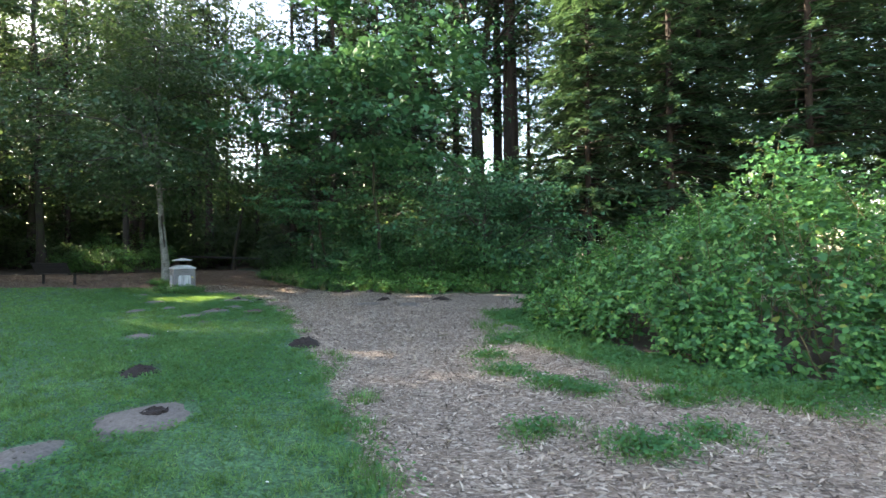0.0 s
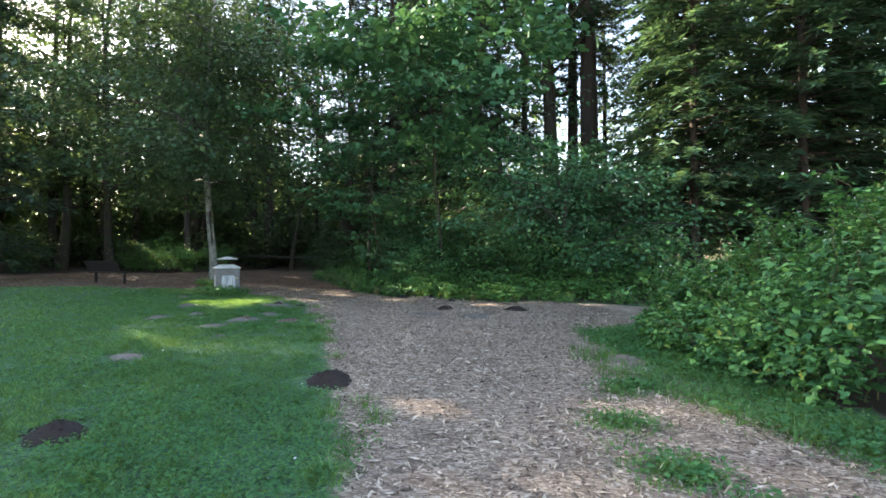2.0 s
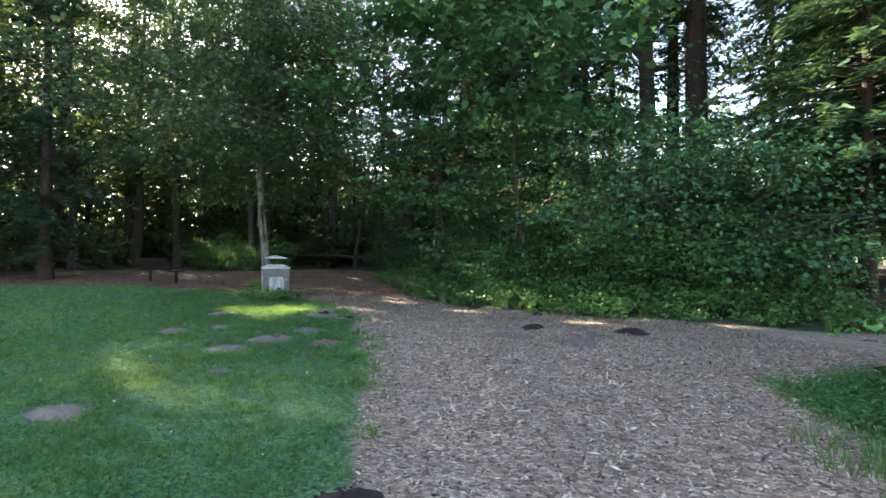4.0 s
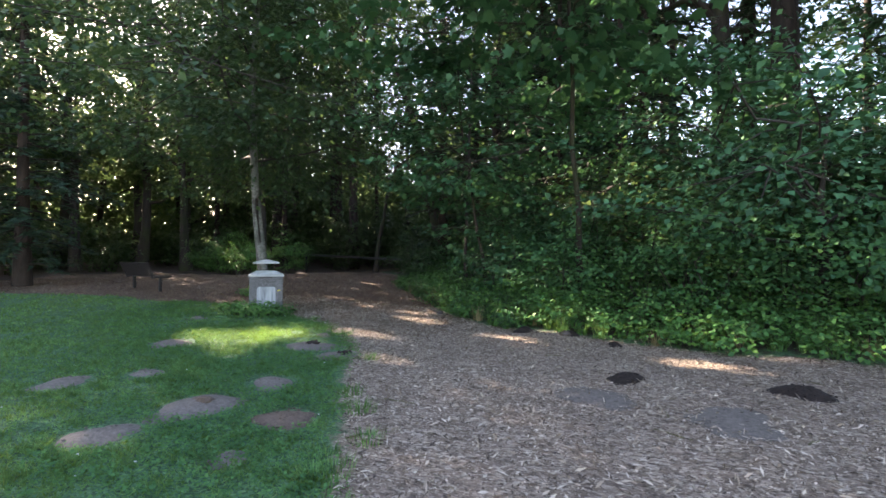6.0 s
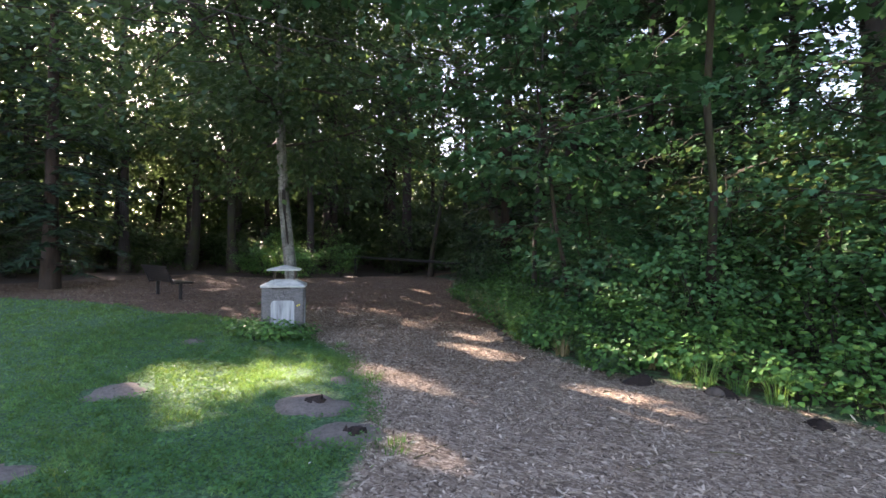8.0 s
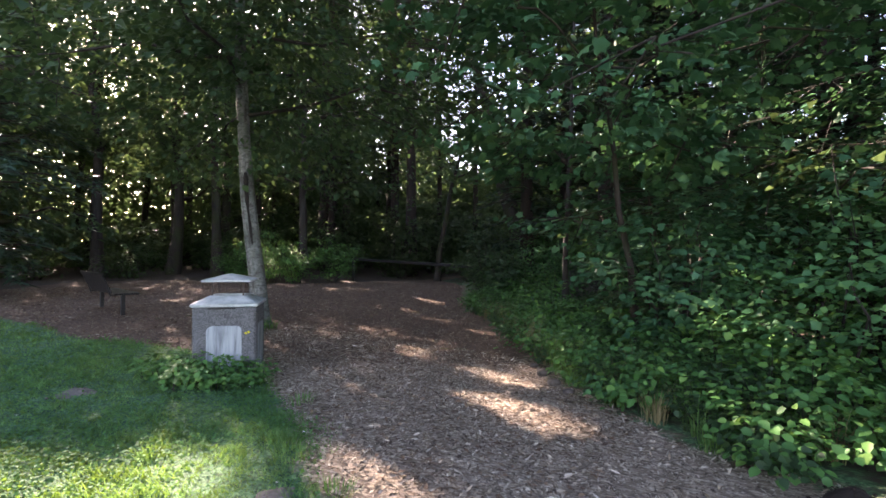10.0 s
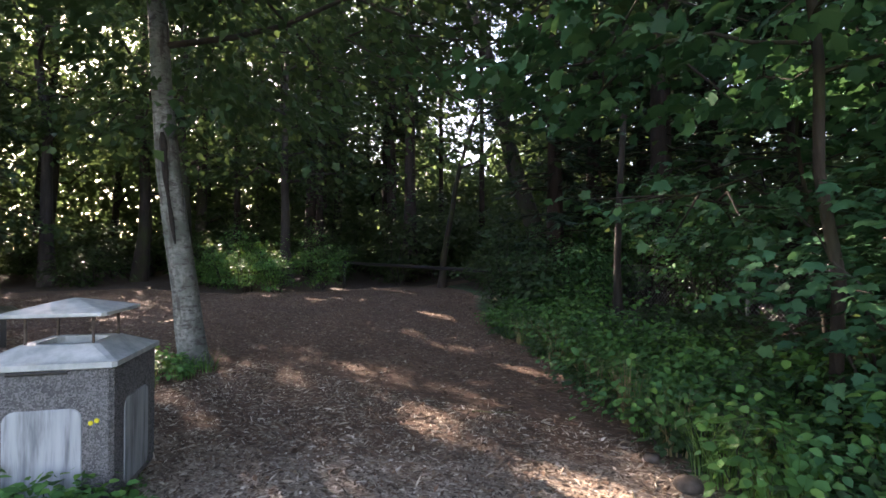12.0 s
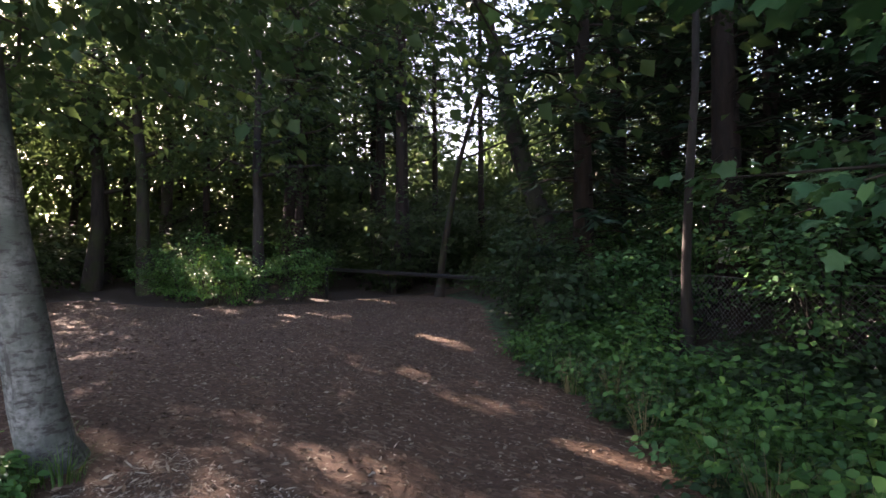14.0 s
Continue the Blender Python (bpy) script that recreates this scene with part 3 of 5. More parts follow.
def build_ground():
    far = np.array((30, 40, 55, 80, 130, 250, 500.0))
    xs = np.concatenate((-26 - far[::-1], np.arange(-26, 7.01, 0.2), 7 + far - 24))
    ys = np.concatenate((-2 - far[::-1] + 24, np.arange(-2, 31.01, 0.2), 31 + far - 24))
    gx, gy = np.meshgrid(xs, ys)
    p = np.stack((gx.ravel(), gy.ravel()), 1)
    z = ground_z(p)
    i = np.arange(len(ys) - 1)[:, None] * len(xs) + np.arange(len(xs) - 1)[None]
    f = np.stack((i, i + 1, i + len(xs) + 1, i + len(xs)), -1).reshape(-1, 4)
    me = raw_mesh("ground", np.column_stack((p, z)), f)
    forest = in_poly(p, FOREST)
    d_wood = np.minimum(line_dist(p, BANK), line_dist(p, WOOD_EDGE))
    lawn = in_poly(p, LAWN)
    d_lawn = line_dist(p, LAWN, True)
    d_bush = np.where(in_poly(p, BUSH), 0, line_dist(p, BUSH, True))
    v_lawn = np.where(lawn, 0.5 + d_lawn * 1.5, 0.5 - d_lawn * 2.2)
    v_lawn = np.maximum(v_lawn, 0.95 - d_bush * 0.75)
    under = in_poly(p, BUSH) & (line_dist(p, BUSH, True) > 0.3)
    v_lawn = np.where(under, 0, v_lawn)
    v_lawn = np.maximum(v_lawn, np.where(~forest, 0.6 - 1.6 * line_dist(p, BANK[7:]), 0.6 - 0.3 * line_dist(p, BANK)))
    for x, y, w in WEEDS:
        v_lawn = np.maximum(v_lawn, 0.75 - 0.5 * np.hypot(p[:, 0] - x, p[:, 1] - y) / w)
    # the chips give way to needle litter past the bin
    s = (p[:, 0] * -0.5 + p[:, 1] * 0.866)
    v_chip = np.where(forest, 0, 1.0) * np.clip(1.2 - (s - 17.6) / 2.6, 0, 1)
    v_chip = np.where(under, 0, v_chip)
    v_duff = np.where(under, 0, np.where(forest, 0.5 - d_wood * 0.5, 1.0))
    for n, val in (("lawn", v_lawn), ("chips", v_chip), ("duff", v_duff)):
        me.attributes.new(n, "FLOAT", "POINT").data.foreach_set("value", np.clip(val, 0, 1).astype(np.float32))
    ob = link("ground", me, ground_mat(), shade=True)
    tagged(ob, "level ground of mown grass, wood chips and needle litter", "ground", kind="structure")


WEEDS = [(0.93, 5.8, 0.35), (1.35, 5.36, 0.35), (1.64, 5.15, 0.3), (0.7, 6.57, 0.28), (1.04, 4.12, 0.25), (1.73, 3.76, 0.4), (2.23, 4.05, 0.25),
         (2.4, 4.9, 0.45), (0.95, 7.6, 0.4)]
build_ground()


def sample(n, box, test, r):
    """Random places in a box that pass a test."""
    p = np.column_stack((r.uniform(box[0], box[2], n), r.uniform(box[1], box[3], n)))
    return p[test(p)]


def on_ground(p, dz=0.0):
    return np.column_stack((p, ground_z(p) + dz))


def blades(p, r, hmin, hmax, w, lean=0.45):
    n = len(p)
    ax = np.column_stack((r.standard_normal((n, 2)) * lean, np.ones(n)))
    nm = np.column_stack((r.standard_normal((n, 2)), np.zeros(n) + 0.1))
    return on_ground(p, -0.005), ax, nm, r.uniform(hmin, hmax, n), w


def walk_dist(p):
    return line_dist(p, [(0.64, 0.5), (-0.2, 4), (-2, 8.6), (-3.7, 11.5), (-7.5, 16.7)])


def near_walk(p, reach):
    return walk_dist(p) < reach


r = np.random.default_rng(11)
clear = [(-1.87, 7.3, 0.36), (-3.12, 5.62, 0.22), (-2.0, 4.2, 0.36), (-2.4, 3.5, 0.28), (-7.2, 11.05, 0.3), (-5.35, 11.95, 0.27), (-5.4, 11.1, 0.33),
         (-5.5, 10.35, 0.28), (-4.47, 11.17, 0.26), (-6.25, 13.72, 0.36), (-8.14, 12.99, 0.33), (-5.6, 13.38, 0.28), (-4.74, 7.81, 0.25), (-6.83, 11.65, 0.2)]


def lawn_test(p):
    w = np.column_stack((np.sin(p[:, 1] * 3.1 + 1.3 * np.sin(p[:, 0] * 2.3)), np.sin(p[:, 0] * 2.7 + p[:, 1] * 1.1))) * 0.13
    ok = in_poly(p + w + r.standard_normal(p.shape) * 0.07, LAWN)
    for x, y, w in clear:
        ok &= np.hypot(p[:, 0] - x, p[:, 1] - y) > w
    return ok


p = sample(3200000, (-25, -4, 1.6, 17.5), lambda p: r.random(len(p)) < 1.0 / (1 + (np.maximum(0, walk_dist(p) - 1.5) / 2.6) ** 2), r)
p = p[lawn_test(p)][:380000]
lumps = np.sin(p[:, 0] * 8.3 + 2 * np.sin(p[:, 1] * 5.1)) * np.sin(p[:, 1] * 9.1 + 1.7 * np.sin(p[:, 0] * 6.3))
p = p[r.random(len(p)) < 0.72 + 0.45 * lumps]
lumps = np.sin(p[:, 0] * 8.3 + 2 * np.sin(p[:, 1] * 5.1)) * np.sin(p[:, 1] * 9.1 + 1.7 * np.sin(p[:, 0] * 6.3))
c, ax, nm, L, w = blades(p, r, 0.028, 0.065, 0.008, 0.85)
L = L * (1 + 0.5 * lumps)
L = L * (1 + 0.45 * np.sin(p[:, 0] * 2.9 + 2 * np.sin(p[:, 1] * 1.7)) * np.sin(p[:, 1] * 3.3 + p[:, 0]))
w = 0.0075 * (1 + np.maximum(0, walk_dist(p) - 1.5) / 3.0)
tagged(link("lawn_grass", leaf_mesh("lawn_grass", c, ax, nm, L, w, BLADE), GRASS), "short green mown grass with clover", "grass", kind="stuff")


def verge(p):
    """Low green growth at the foot of the thicket and in the weed patches."""
    d = line_dist(p, BUSH, True) + r.standard_normal(len(p)) * 0.18
    ok = ~in_poly(p, BUSH) & (d < 0.42 + 0.25 * np.sin(p[:, 0] * 3.1 + p[:, 1] * 2.3)) & (p[:, 1] < 11.5)
    for x, y, w in WEEDS:
        ok |= np.hypot(p[:, 0] - x, (p[:, 1] - y) * 1.3) + r.standard_normal(len(p)) * 0.1 < w * np.where(r.random(len(p)) < 0.4, 0.6, 0.15)
    return ok


q = sample(420000, (0.2, 2.6, 7.5, 12), verge, r)[:70000]
c, ax, nm, L, w = blades(q, r, 0.03, 0.085, 0.008, 0.9)
tagged(link("verge_grass", leaf_mesh("verge_grass", c, ax, nm, L, 0.009, BLADE), GRASS), "short green grass at the thicket's foot and through chips", "grass", kind="stuff")
q = sample(260000, (0.2, 2.6, 7.5, 12), verge, r)[:34000]
n = len(q)
c = on_ground(q) + np.column_stack((np.zeros((n, 2)), r.uniform(0.02, 0.09, n)))
tagged(link("verge_clover", leaf_mesh("verge_clover", c, r.standard_normal((n, 3)) * (1, 1, 0.2), np.array((0, 0, 1.0)) + r.standard_normal((n, 3)) * 0.35,
       r.uniform(0.02, 0.045, n), 0.032, DIAMOND), CLOVER), "low round weed leaves at the thicket's foot", "clover", kind="stuff")
p = sample(330000, (-12, 0.8, 1, 17), lambda p: lawn_test(p) & near_walk(p, 5), r)
p = p[(np.sin(p[:, 0] * 2.1) + np.sin(p[:, 1] * 1.7 + p[:, 0]) + r.standard_normal(len(p)) * 0.8) > -0.25]
p = p[r.random(len(p)) < 1.0 / (1 + (np.maximum(0, walk_dist(p) - 1.5) / 2.0) ** 2)][:120000]
n = len(p)
c = on_ground(p) + np.column_stack((np.zeros((n, 2)), r.uniform(0.025, 0.06, n)))
tagged(link("clover_leaves", leaf_mesh("clover_leaves", c, r.standard_normal((n, 3)) * (1, 1, 0.2), np.array((0, 0, 1.0)) + r.standard_normal((n, 3)) * 0.3,
       r.uniform(0.018, 0.036, n), 0.027, DIAMOND), CLOVER), "small round clover leaves in the lawn", "clover", kind="stuff")
p = sample(170, (-10, 1, 1, 16), lambda p: lawn_test(p) & near_walk(p, 5), r)
n = len(p)
tagged(link("clover_flowers", leaf_mesh("clover_flowers", on_ground(p, 0.06), r.standard_normal((n, 3)) * (1, 1, 0.3), np.array((0, 0, 1.0)) + r.standard_normal((n, 3)) * 0.3,
       0.022, 0.02, OVAL), PETAL), "tiny white clover flowers in the lawn", "flower", kind="stuff")


def path_test(p):
    return ~in_poly(p, LAWN) & ~in_poly(p, FOREST) & ~in_poly(p, BUSH)


p = sample(420000, (-11, 0.5, 5.5, 19), lambda p: path_test(p) & near_walk(p, 6.0), r)
p = p[:135000]
n = len(p)
ax = r.standard_normal((n, 3)) * (1, 1, 0.22)
tagged(link("wood_chips", leaf_mesh("wood_chips", on_ground(p, 0.004), ax, np.array((0, 0, 1.0)) + r.standard_normal((n, 3)) * 0.35,
       0.018 + 0.085 * r.random(n) ** 2.4, r.uniform(0.006, 0.022, n), DIAMOND), CHIP), "scattered pale wood chips on the path", "wood chips", kind="stuff")
p = sample(420000, (-24, 15, -5, 29), lambda p: path_test(p) & (line_dist(p, [(-8, 17), (-11, 22), (-14, 27), (-21, 25), (-18, 19)]) < 4 + 5 * r.random(len(p))), r)[:80000]
n = len(p)
tagged(link("needle_litter", leaf_mesh("needle_litter", on_ground(p, 0.004), r.standard_normal((n, 3)) * (1, 1, 0.12), np.array((0, 0, 1.0)) + r.standard_normal((n, 3)) * 0.3,
       0.02 + 0.07 * r.random(n) ** 1.7, r.uniform(0.01, 0.035, n), DIAMOND), LITTER), "brown leaf and needle litter on the trodden ground", "leaf litter", kind="stuff")

# ---- the bramble thicket ----


def bramble():
    r = np.random.default_rng(21)
    th = thing("bramble_bush", (5.0, 8.0, 0.0), "large green bramble thicket with white flowers by the path", "bush")
    off = np.array((5.0, 8.0, 0.0))
    mounds = np.column_stack((r.uniform(1.3, 8.5, 60), r.uniform(3.8, 11.8, 60), r.uniform(0.35, 0.75, 60), r.uniform(-0.42, 0.52, 60)))

    def top(p):
        d = np.where(in_poly(p, BUSH), line_dist(p, BUSH, True), 0)
        lim = 1.12 + 0.78 * smooth((p[:, 0] - 2.4) / 2.4) - 0.15 * smooth((p[:, 1] - 9.5) / 2)
        h = np.minimum(lim, 0.16 + 1.25 * d ** 0.8)
        k = np.zeros(len(p))
        for x, y, w, a in mounds:
            k += a * np.exp(-((p[:, 0] - x) ** 2 + (p[:, 1] - y) ** 2) / (w * w))
        return h * (1 + np.clip(k, -0.45, 0.5) + 0.10 * np.sin(6.1 * p[:, 0] + p[:, 1]) * np.sin(5.3 * p[:, 1]))

    def sprays(c, ax, nm, L, name, outline, label=""):
        """Leaves of three leaflets."""
        side = unit(np.cross(nm, ax))
        axs = np.vstack((ax, ax * 0.3 + side, ax * 0.3 - side))
        L3 = np.tile(L, 3) * np.repeat((1.15, 0.9, 0.9), len(c))
        link(name, leaf_mesh(name, np.vstack((c, c, c)) - off, axs, np.vstack((nm, nm, nm)) + r.standard_normal((3 * len(c), 3)) * 0.15, L3, L3 * 0.72, outline), BRAMBLE, th, label)
    p = sample(300000, (0.8, 2, 11.5, 12.5), lambda p: in_poly(p, BUSH), r)
    h = top(p)
    z = h * r.random(len(p)) ** 0.6
    d = line_dist(p, BUSH, True)
    # leaves stand in tiers with dark hollows between
    q = np.column_stack((p, z * 1.5))
    tier = np.zeros(len(p))
    for _ in range(9):
        k = unit(r.standard_normal((1, 3)))[0] * r.uniform(3.5, 8.5)
        tier += np.sin(q @ k + r.random() * 6.283)
    ok = ((h - z < 0.30) | (d < 0.45)) & (tier + 0.7 * r.standard_normal(len(p)) > np.where(d < 0.6, -0.9, 0.1)) & ((p[:, 0] < 6.0) | (r.random(len(p)) < 0.25))
    p, z = p[ok][:36000], z[ok][:36000]
    n = len(p)
    out = unit(np.column_stack((p - np.array(BUSH).mean(0), np.zeros(n))))
    c = np.column_stack((p, z)) + r.standard_normal((n, 3)) * 0.05
    ax = unit(out * 0.6 + r.standard_normal((n, 3)) * 0.7 - np.array((0, 0, 0.2)))
    nm = np.array((0, 0, 1.0)) + out * 0.35 + r.standard_normal((n, 3)) * 0.38
    L = r.uniform(0.035, 0.085, n)
    near = (p[:, 0] < 5.2) & (p[:, 1] < 10.2)
    sprays(c[near], ax[near], nm[near], L[near], "leaves", OVAL)
    sprays(c[~near], ax[~near], nm[~near], L[~near], "rear_leaves", DIAMOND)
    q = sample(60000, (0.8, 2, 11.5, 12.5), lambda p: in_poly(p, BUSH), r)
    hq = top(q)
    zq = hq * r.random(len(q))
    ok = (hq - zq > 0.3) & (line_dist(q, BUSH, True) > 0.3)
    q, zq = q[ok][:6000], zq[ok][:6000]
    n = len(q)
    link("inner_leaves", leaf_mesh("inner_leaves", np.column_stack((q, zq)) - off, r.standard_normal((n, 3)) * (1, 1, 0.5), np.array((0, 0, 0.7)) + r.standard_normal((n, 3)) * 0.7,
                                   r.uniform(0.08, 0.16, n), r.uniform(0.07, 0.12, n), OVAL), BRAMBLE, th)
    tubes, tips, ways = [], [], []
    for i in range(210):
        s = sample(60, (1.0, 2.5, 8, 12), lambda p: in_poly(p, BUSH) & (line_dist(p, BUSH, True) > 0.2), r)[0]
        hh = float(top(s[None])[0])
        a, reach = r.random() * 6.283, r.uniform(0.5, 1.2)
        lift = r.uniform(0.12, 0.55) if i % 3 else r.uniform(-0.1, 0.15)
        e = np.array((s[0] + math.cos(a) * reach, s[1] + math.sin(a) * reach, hh + lift))
        b = bend((s[0], s[1], 0.05), e, 10, 0.32 * hh, 0.025, r)
        tubes.append(tube(b - off, np.linspace(0.008, 0.0025, 10), 4))
        for u in range(3, 10):
            for _ in range(4):
                tips.append(b[u] + (b[u] - b[u - 1]) * r.random())
                ways.append((math.cos(a), math.sin(a), 0.1))
    v, f = join_tubes(tubes)
    tagged(link("cane", raw_mesh("cane", v, f), CANE, th), kind="stuff")
    t, w = np.array(tips), np.array(ways)
    n = len(t)
    sprays(t + r.standard_normal((n, 3)) * 0.03, unit(w * 0.5 + r.standard_normal((n, 3)) * (0.8, 0.8, 0.35)), np.array((0, 0, 1.0)) + r.standard_normal((n, 3)) * 0.4, r.uniform(0.035, 0.075, n), "tip_leaves", OVAL)
    k = r.choice(len(tips), 90, replace=False)
    fl = np.repeat(t[k], 6, 0) + r.standard_normal((540, 3)) * 0.035 + np.array((0, 0, 0.05))
    tagged(link("flowers", leaf_mesh("flowers", fl - off, r.standard_normal((540, 3)), np.array((0, 0, 1.0)) + r.standard_normal((540, 3)) * 0.5, 0.026, 0.022, OVAL), PETAL, th, "small white bramble flowers"), kind="stuff")


bramble()

# ---- the wood ----
BIG = "tall dark fir with bare lower trunk"
conifer(-22.1, 30.9, 27, 3.2, 5.0, 0.34, 31, BIG)
conifer(-22.2, 36.5, 26, 3.0, 5.0, 0.25, 32, BIG)
conifer(-20.0, 34.0, 25, 2.8, 6.0, 0.26, 33, BIG)
conifer(-17.7, 32.2, 26, 2.8, 6.5, 0.28, 34, BIG)
conifer(-9.6, 30.6, 24, 3.0, 2.2, 0.26, 35, "dark fir with boughs drooping low over shrubs")
conifer(-9.7, 26.8, 24, 2.3, 1.4, 0.2, 47, "dark fir with boughs drooping low over shrubs")
conifer(-7.2, 26.2, 22, 2.6, 3.2, 0.25, 36, "dark fir by the wire fence, boughs drooping")
conifer(-4.9, 26.9, 21, 2.4, 3.4, 0.15, 37, BIG)
conifer(2.35, 27.0, 32, 3.4, 9.5, 0.52, 38, "very tall fir with a thick dark trunk")
conifer(1.75, 29.5, 30, 3.0, 9.5, 0.36, 39, BIG)
conifer(-0.85, 30.3, 26, 2.4, 14.5, 0.19, 40, BIG)
conifer(-20.4, 17.2, 16, 3.0, 0.6, 0.22, 41, "dense dark fir at the lawn's edge", dens=1.25)
conifer(-23.8, 12.0, 19, 3.6, 1.0, 0.26, 42, "dense dark fir at the lawn's edge")
conifer(7.5, 18.6, 20, 3.2, 1.6, 0.15, 43, "dense fir behind the bramble thicket", dens=1.4, mat=FIR_LIT)
conifer(11.5, 17.4, 22, 3.4, 1.8, 0.15, 44, "dense fir behind the bramble thicket", dens=1.4, mat=FIR_LIT)
conifer(15.5, 17.2, 21, 3.4, 1.8, 0.15, 45, "dense fir behind the bramble thicket", dens=1.4, mat=FIR_LIT)
conifer(5.2, 21.6, 24, 3.0, 2.5, 0.15, 46, "dense fir behind the bramble thicket", dens=1.4, mat=FIR_LIT)

for i, (x, y, h) in enumerate([(9.4, 20.6, 23), (13.4, 20.4, 24), (6.4, 24.6, 25), (4.6, 18.6, 13)]):
    conifer(x, y, h, 3.1, 1.8, 0.15, 110 + i, "dense fir behind the bramble thicket", dens=1.4, mat=FIR_LIT)
for i, (x, y, h) in enumerate([(-4.2, 34, 24), (6.5, 33, 27), (9.5, 28.5, 25), (-1, 38, 26), (4.5, 39, 28), (12.5, 34, 26), (-8.5, 36, 24), (10.2, 22, 23)]):
    conifer(x, y, h, 2.9, 8.0 if -2 < x < 8 else 5.5, 0.22, 120 + i, "tall fir among the northern trees", dens=0.75, needle=0.42)
for i, (x, y, h) in enumerate([(-6.2, 29.8, 22), (-3.2, 28.6, 23), (-2.6, 24.8, 17), (-8.6, 33.5, 22), (-6.6, 32.4, 23), (-4.4, 30.6, 22), (-1.9, 26.4, 20)]):
    conifer(x, y, h, 2.8, 2.2, 0.2, 130 + i, "dark fir with boughs low to the ground", dens=1.0)
for i, (x, y) in enumerate([(-24.2, 33.8), (-19.2, 37.4), (-16.2, 36.2), (-25.6, 29.6), (-21.2, 30.4)]):
    conifer(x, y, 24, 2.4, 6.5, 0.16, 140 + i, BIG, dens=0.8)

# the pale tree by the bin
broadleaf("alder_tree", -11.46, 18.37, 13.5, 4.0, 3.7, 0.165, 51, ALDER, BARK_ALDER, "slim tree with pale grey bark beside the litter bin", 0.13, 35000, extra=105, rise=(-0.12, 0.25), top=0.82, thin=0.3,
          path=[(-0.02, 0.04, -0.15), (0.04, -0.06, 0.3), (0.12, -0.2, 1.0), (0.11, -0.38, 2.2), (0.10, -0.50, 3.5), (0.05, -0.55, 5.5), (0.1, -0.4, 8), (0.2, -0.2, 10.5), (0.3, 0, 13)], limbs=26, sides=14)
# leaning mossy maple behind the gate
broadleaf("maple_tree", -12.3, 31.6, 20, 5.0, 11.5, 0.42, 52, WOODS, BARK_MAPLE, "leaning old maple with moss on its dark trunk", 0.24, 9000, aspect=0.6,
          path=[(0.9, 0, -0.2), (0.5, 0.1, 1.6), (-0.2, 0.3, 3.4), (-1.0, 0.6, 5.8), (-1.5, 0.6, 8.5), (-2.4, 0.4, 11), (-4.0, 0.2, 13.5), (-5, 0, 17)], limbs=16)
broadleaf("maple_tree", -14.6, 30.4, 13, 3.4, 4.6, 0.13, 53, WOODS, BARK_MAPLE, "thin forked maple behind the gate", 0.16, 1800,
          path=[(-0.5, 0, -0.2), (-0.4, 0, 1.2), (-0.1, 0.1, 2.8), (0.1, 0.1, 4), (0.7, 0, 5.6), (1.4, 0, 7.5), (1.7, 0, 12)], limbs=12)
# forked maple in the wood
broadleaf("maple_tree", 0.5, 26.9, 27, 5.0, 9.0, 0.46, 54, MAPLE, BARK_MAPLE, "tall forked maple with dark trunk in the wood", 0.2, 14000, outline=DIAMOND, limbs=18,
          path=[(0, 0, -0.2), (0.05, 0, 2), (0.1, 0, 5), (0.0, 0, 8), (-0.1, 0.1, 11), (-0.6, 0.2, 14), (-1.2, 0.2, 18), (-1.6, 0.1, 25)])
for pts, rad in (([(-0.1, 0, 10.2), (0.5, 0, 12), (0.9, 0.1, 14.5), (1.2, 0.1, 20)], 0.27), ([(0.05, 0, 8.6), (-1.0, -0.2, 9.9), (-2.0, -0.3, 12.2), (-2.4, -0.3, 15)], 0.12), ([(0.05, 0, 9.4), (1.1, -0.3, 10.4), (2.3, -0.5, 12.0)], 0.09)):
    fork = scene.objects["maple_tree.002"]
    link("limb", raw_mesh("limb", *tube(pts, np.linspace(rad, rad * 0.5, len(pts)), 8)), BARK_MAPLE, fork, shade=True)
# young maples with large leaves that hang over the shrubs
for i, (x, y, h, rr, b, n, ln) in enumerate([(-3.0, 18.7, 9.8, 3.1, 4.9, 7600, (-0.01, -0.30)), (-5.3, 19.4, 6.0, 1.8, 2.6, 2600, (-0.07, -0.22)), (-5.1, 20.9, 3.6, 1.1, 1.5, 800, (-0.08, -0.05)),
                                              (-4.0, 21.6, 6.2, 1.9, 2.0, 1700, (0, 0)), (2.3, 20.4, 5.0, 1.9, 2.0, 1900, (0, -0.05))]):
    broadleaf("young_maple", x, y, h, rr, b, 0.028 + 0.004 * h, 60 + i, MAPLE, BARK_MAPLE, "young broad-leaved maple hanging over the shrubs", 0.18 if i == 0 else 0.12, n if i == 0 else int(n * 1.7), outline=LOBED, limbs=13, flat=0.22,
              group="young maples along the bank", rise=(-0.08, 0.3), aspect=1.0, lean=ln)
broadleaf("young_alder", -7.75, 24.3, 11, 1.6, 5.0, 0.07, 70, ALDER, BARK_GREY, "thin grey-barked alder beside the wire fence", 0.09, 3000, limbs=9)

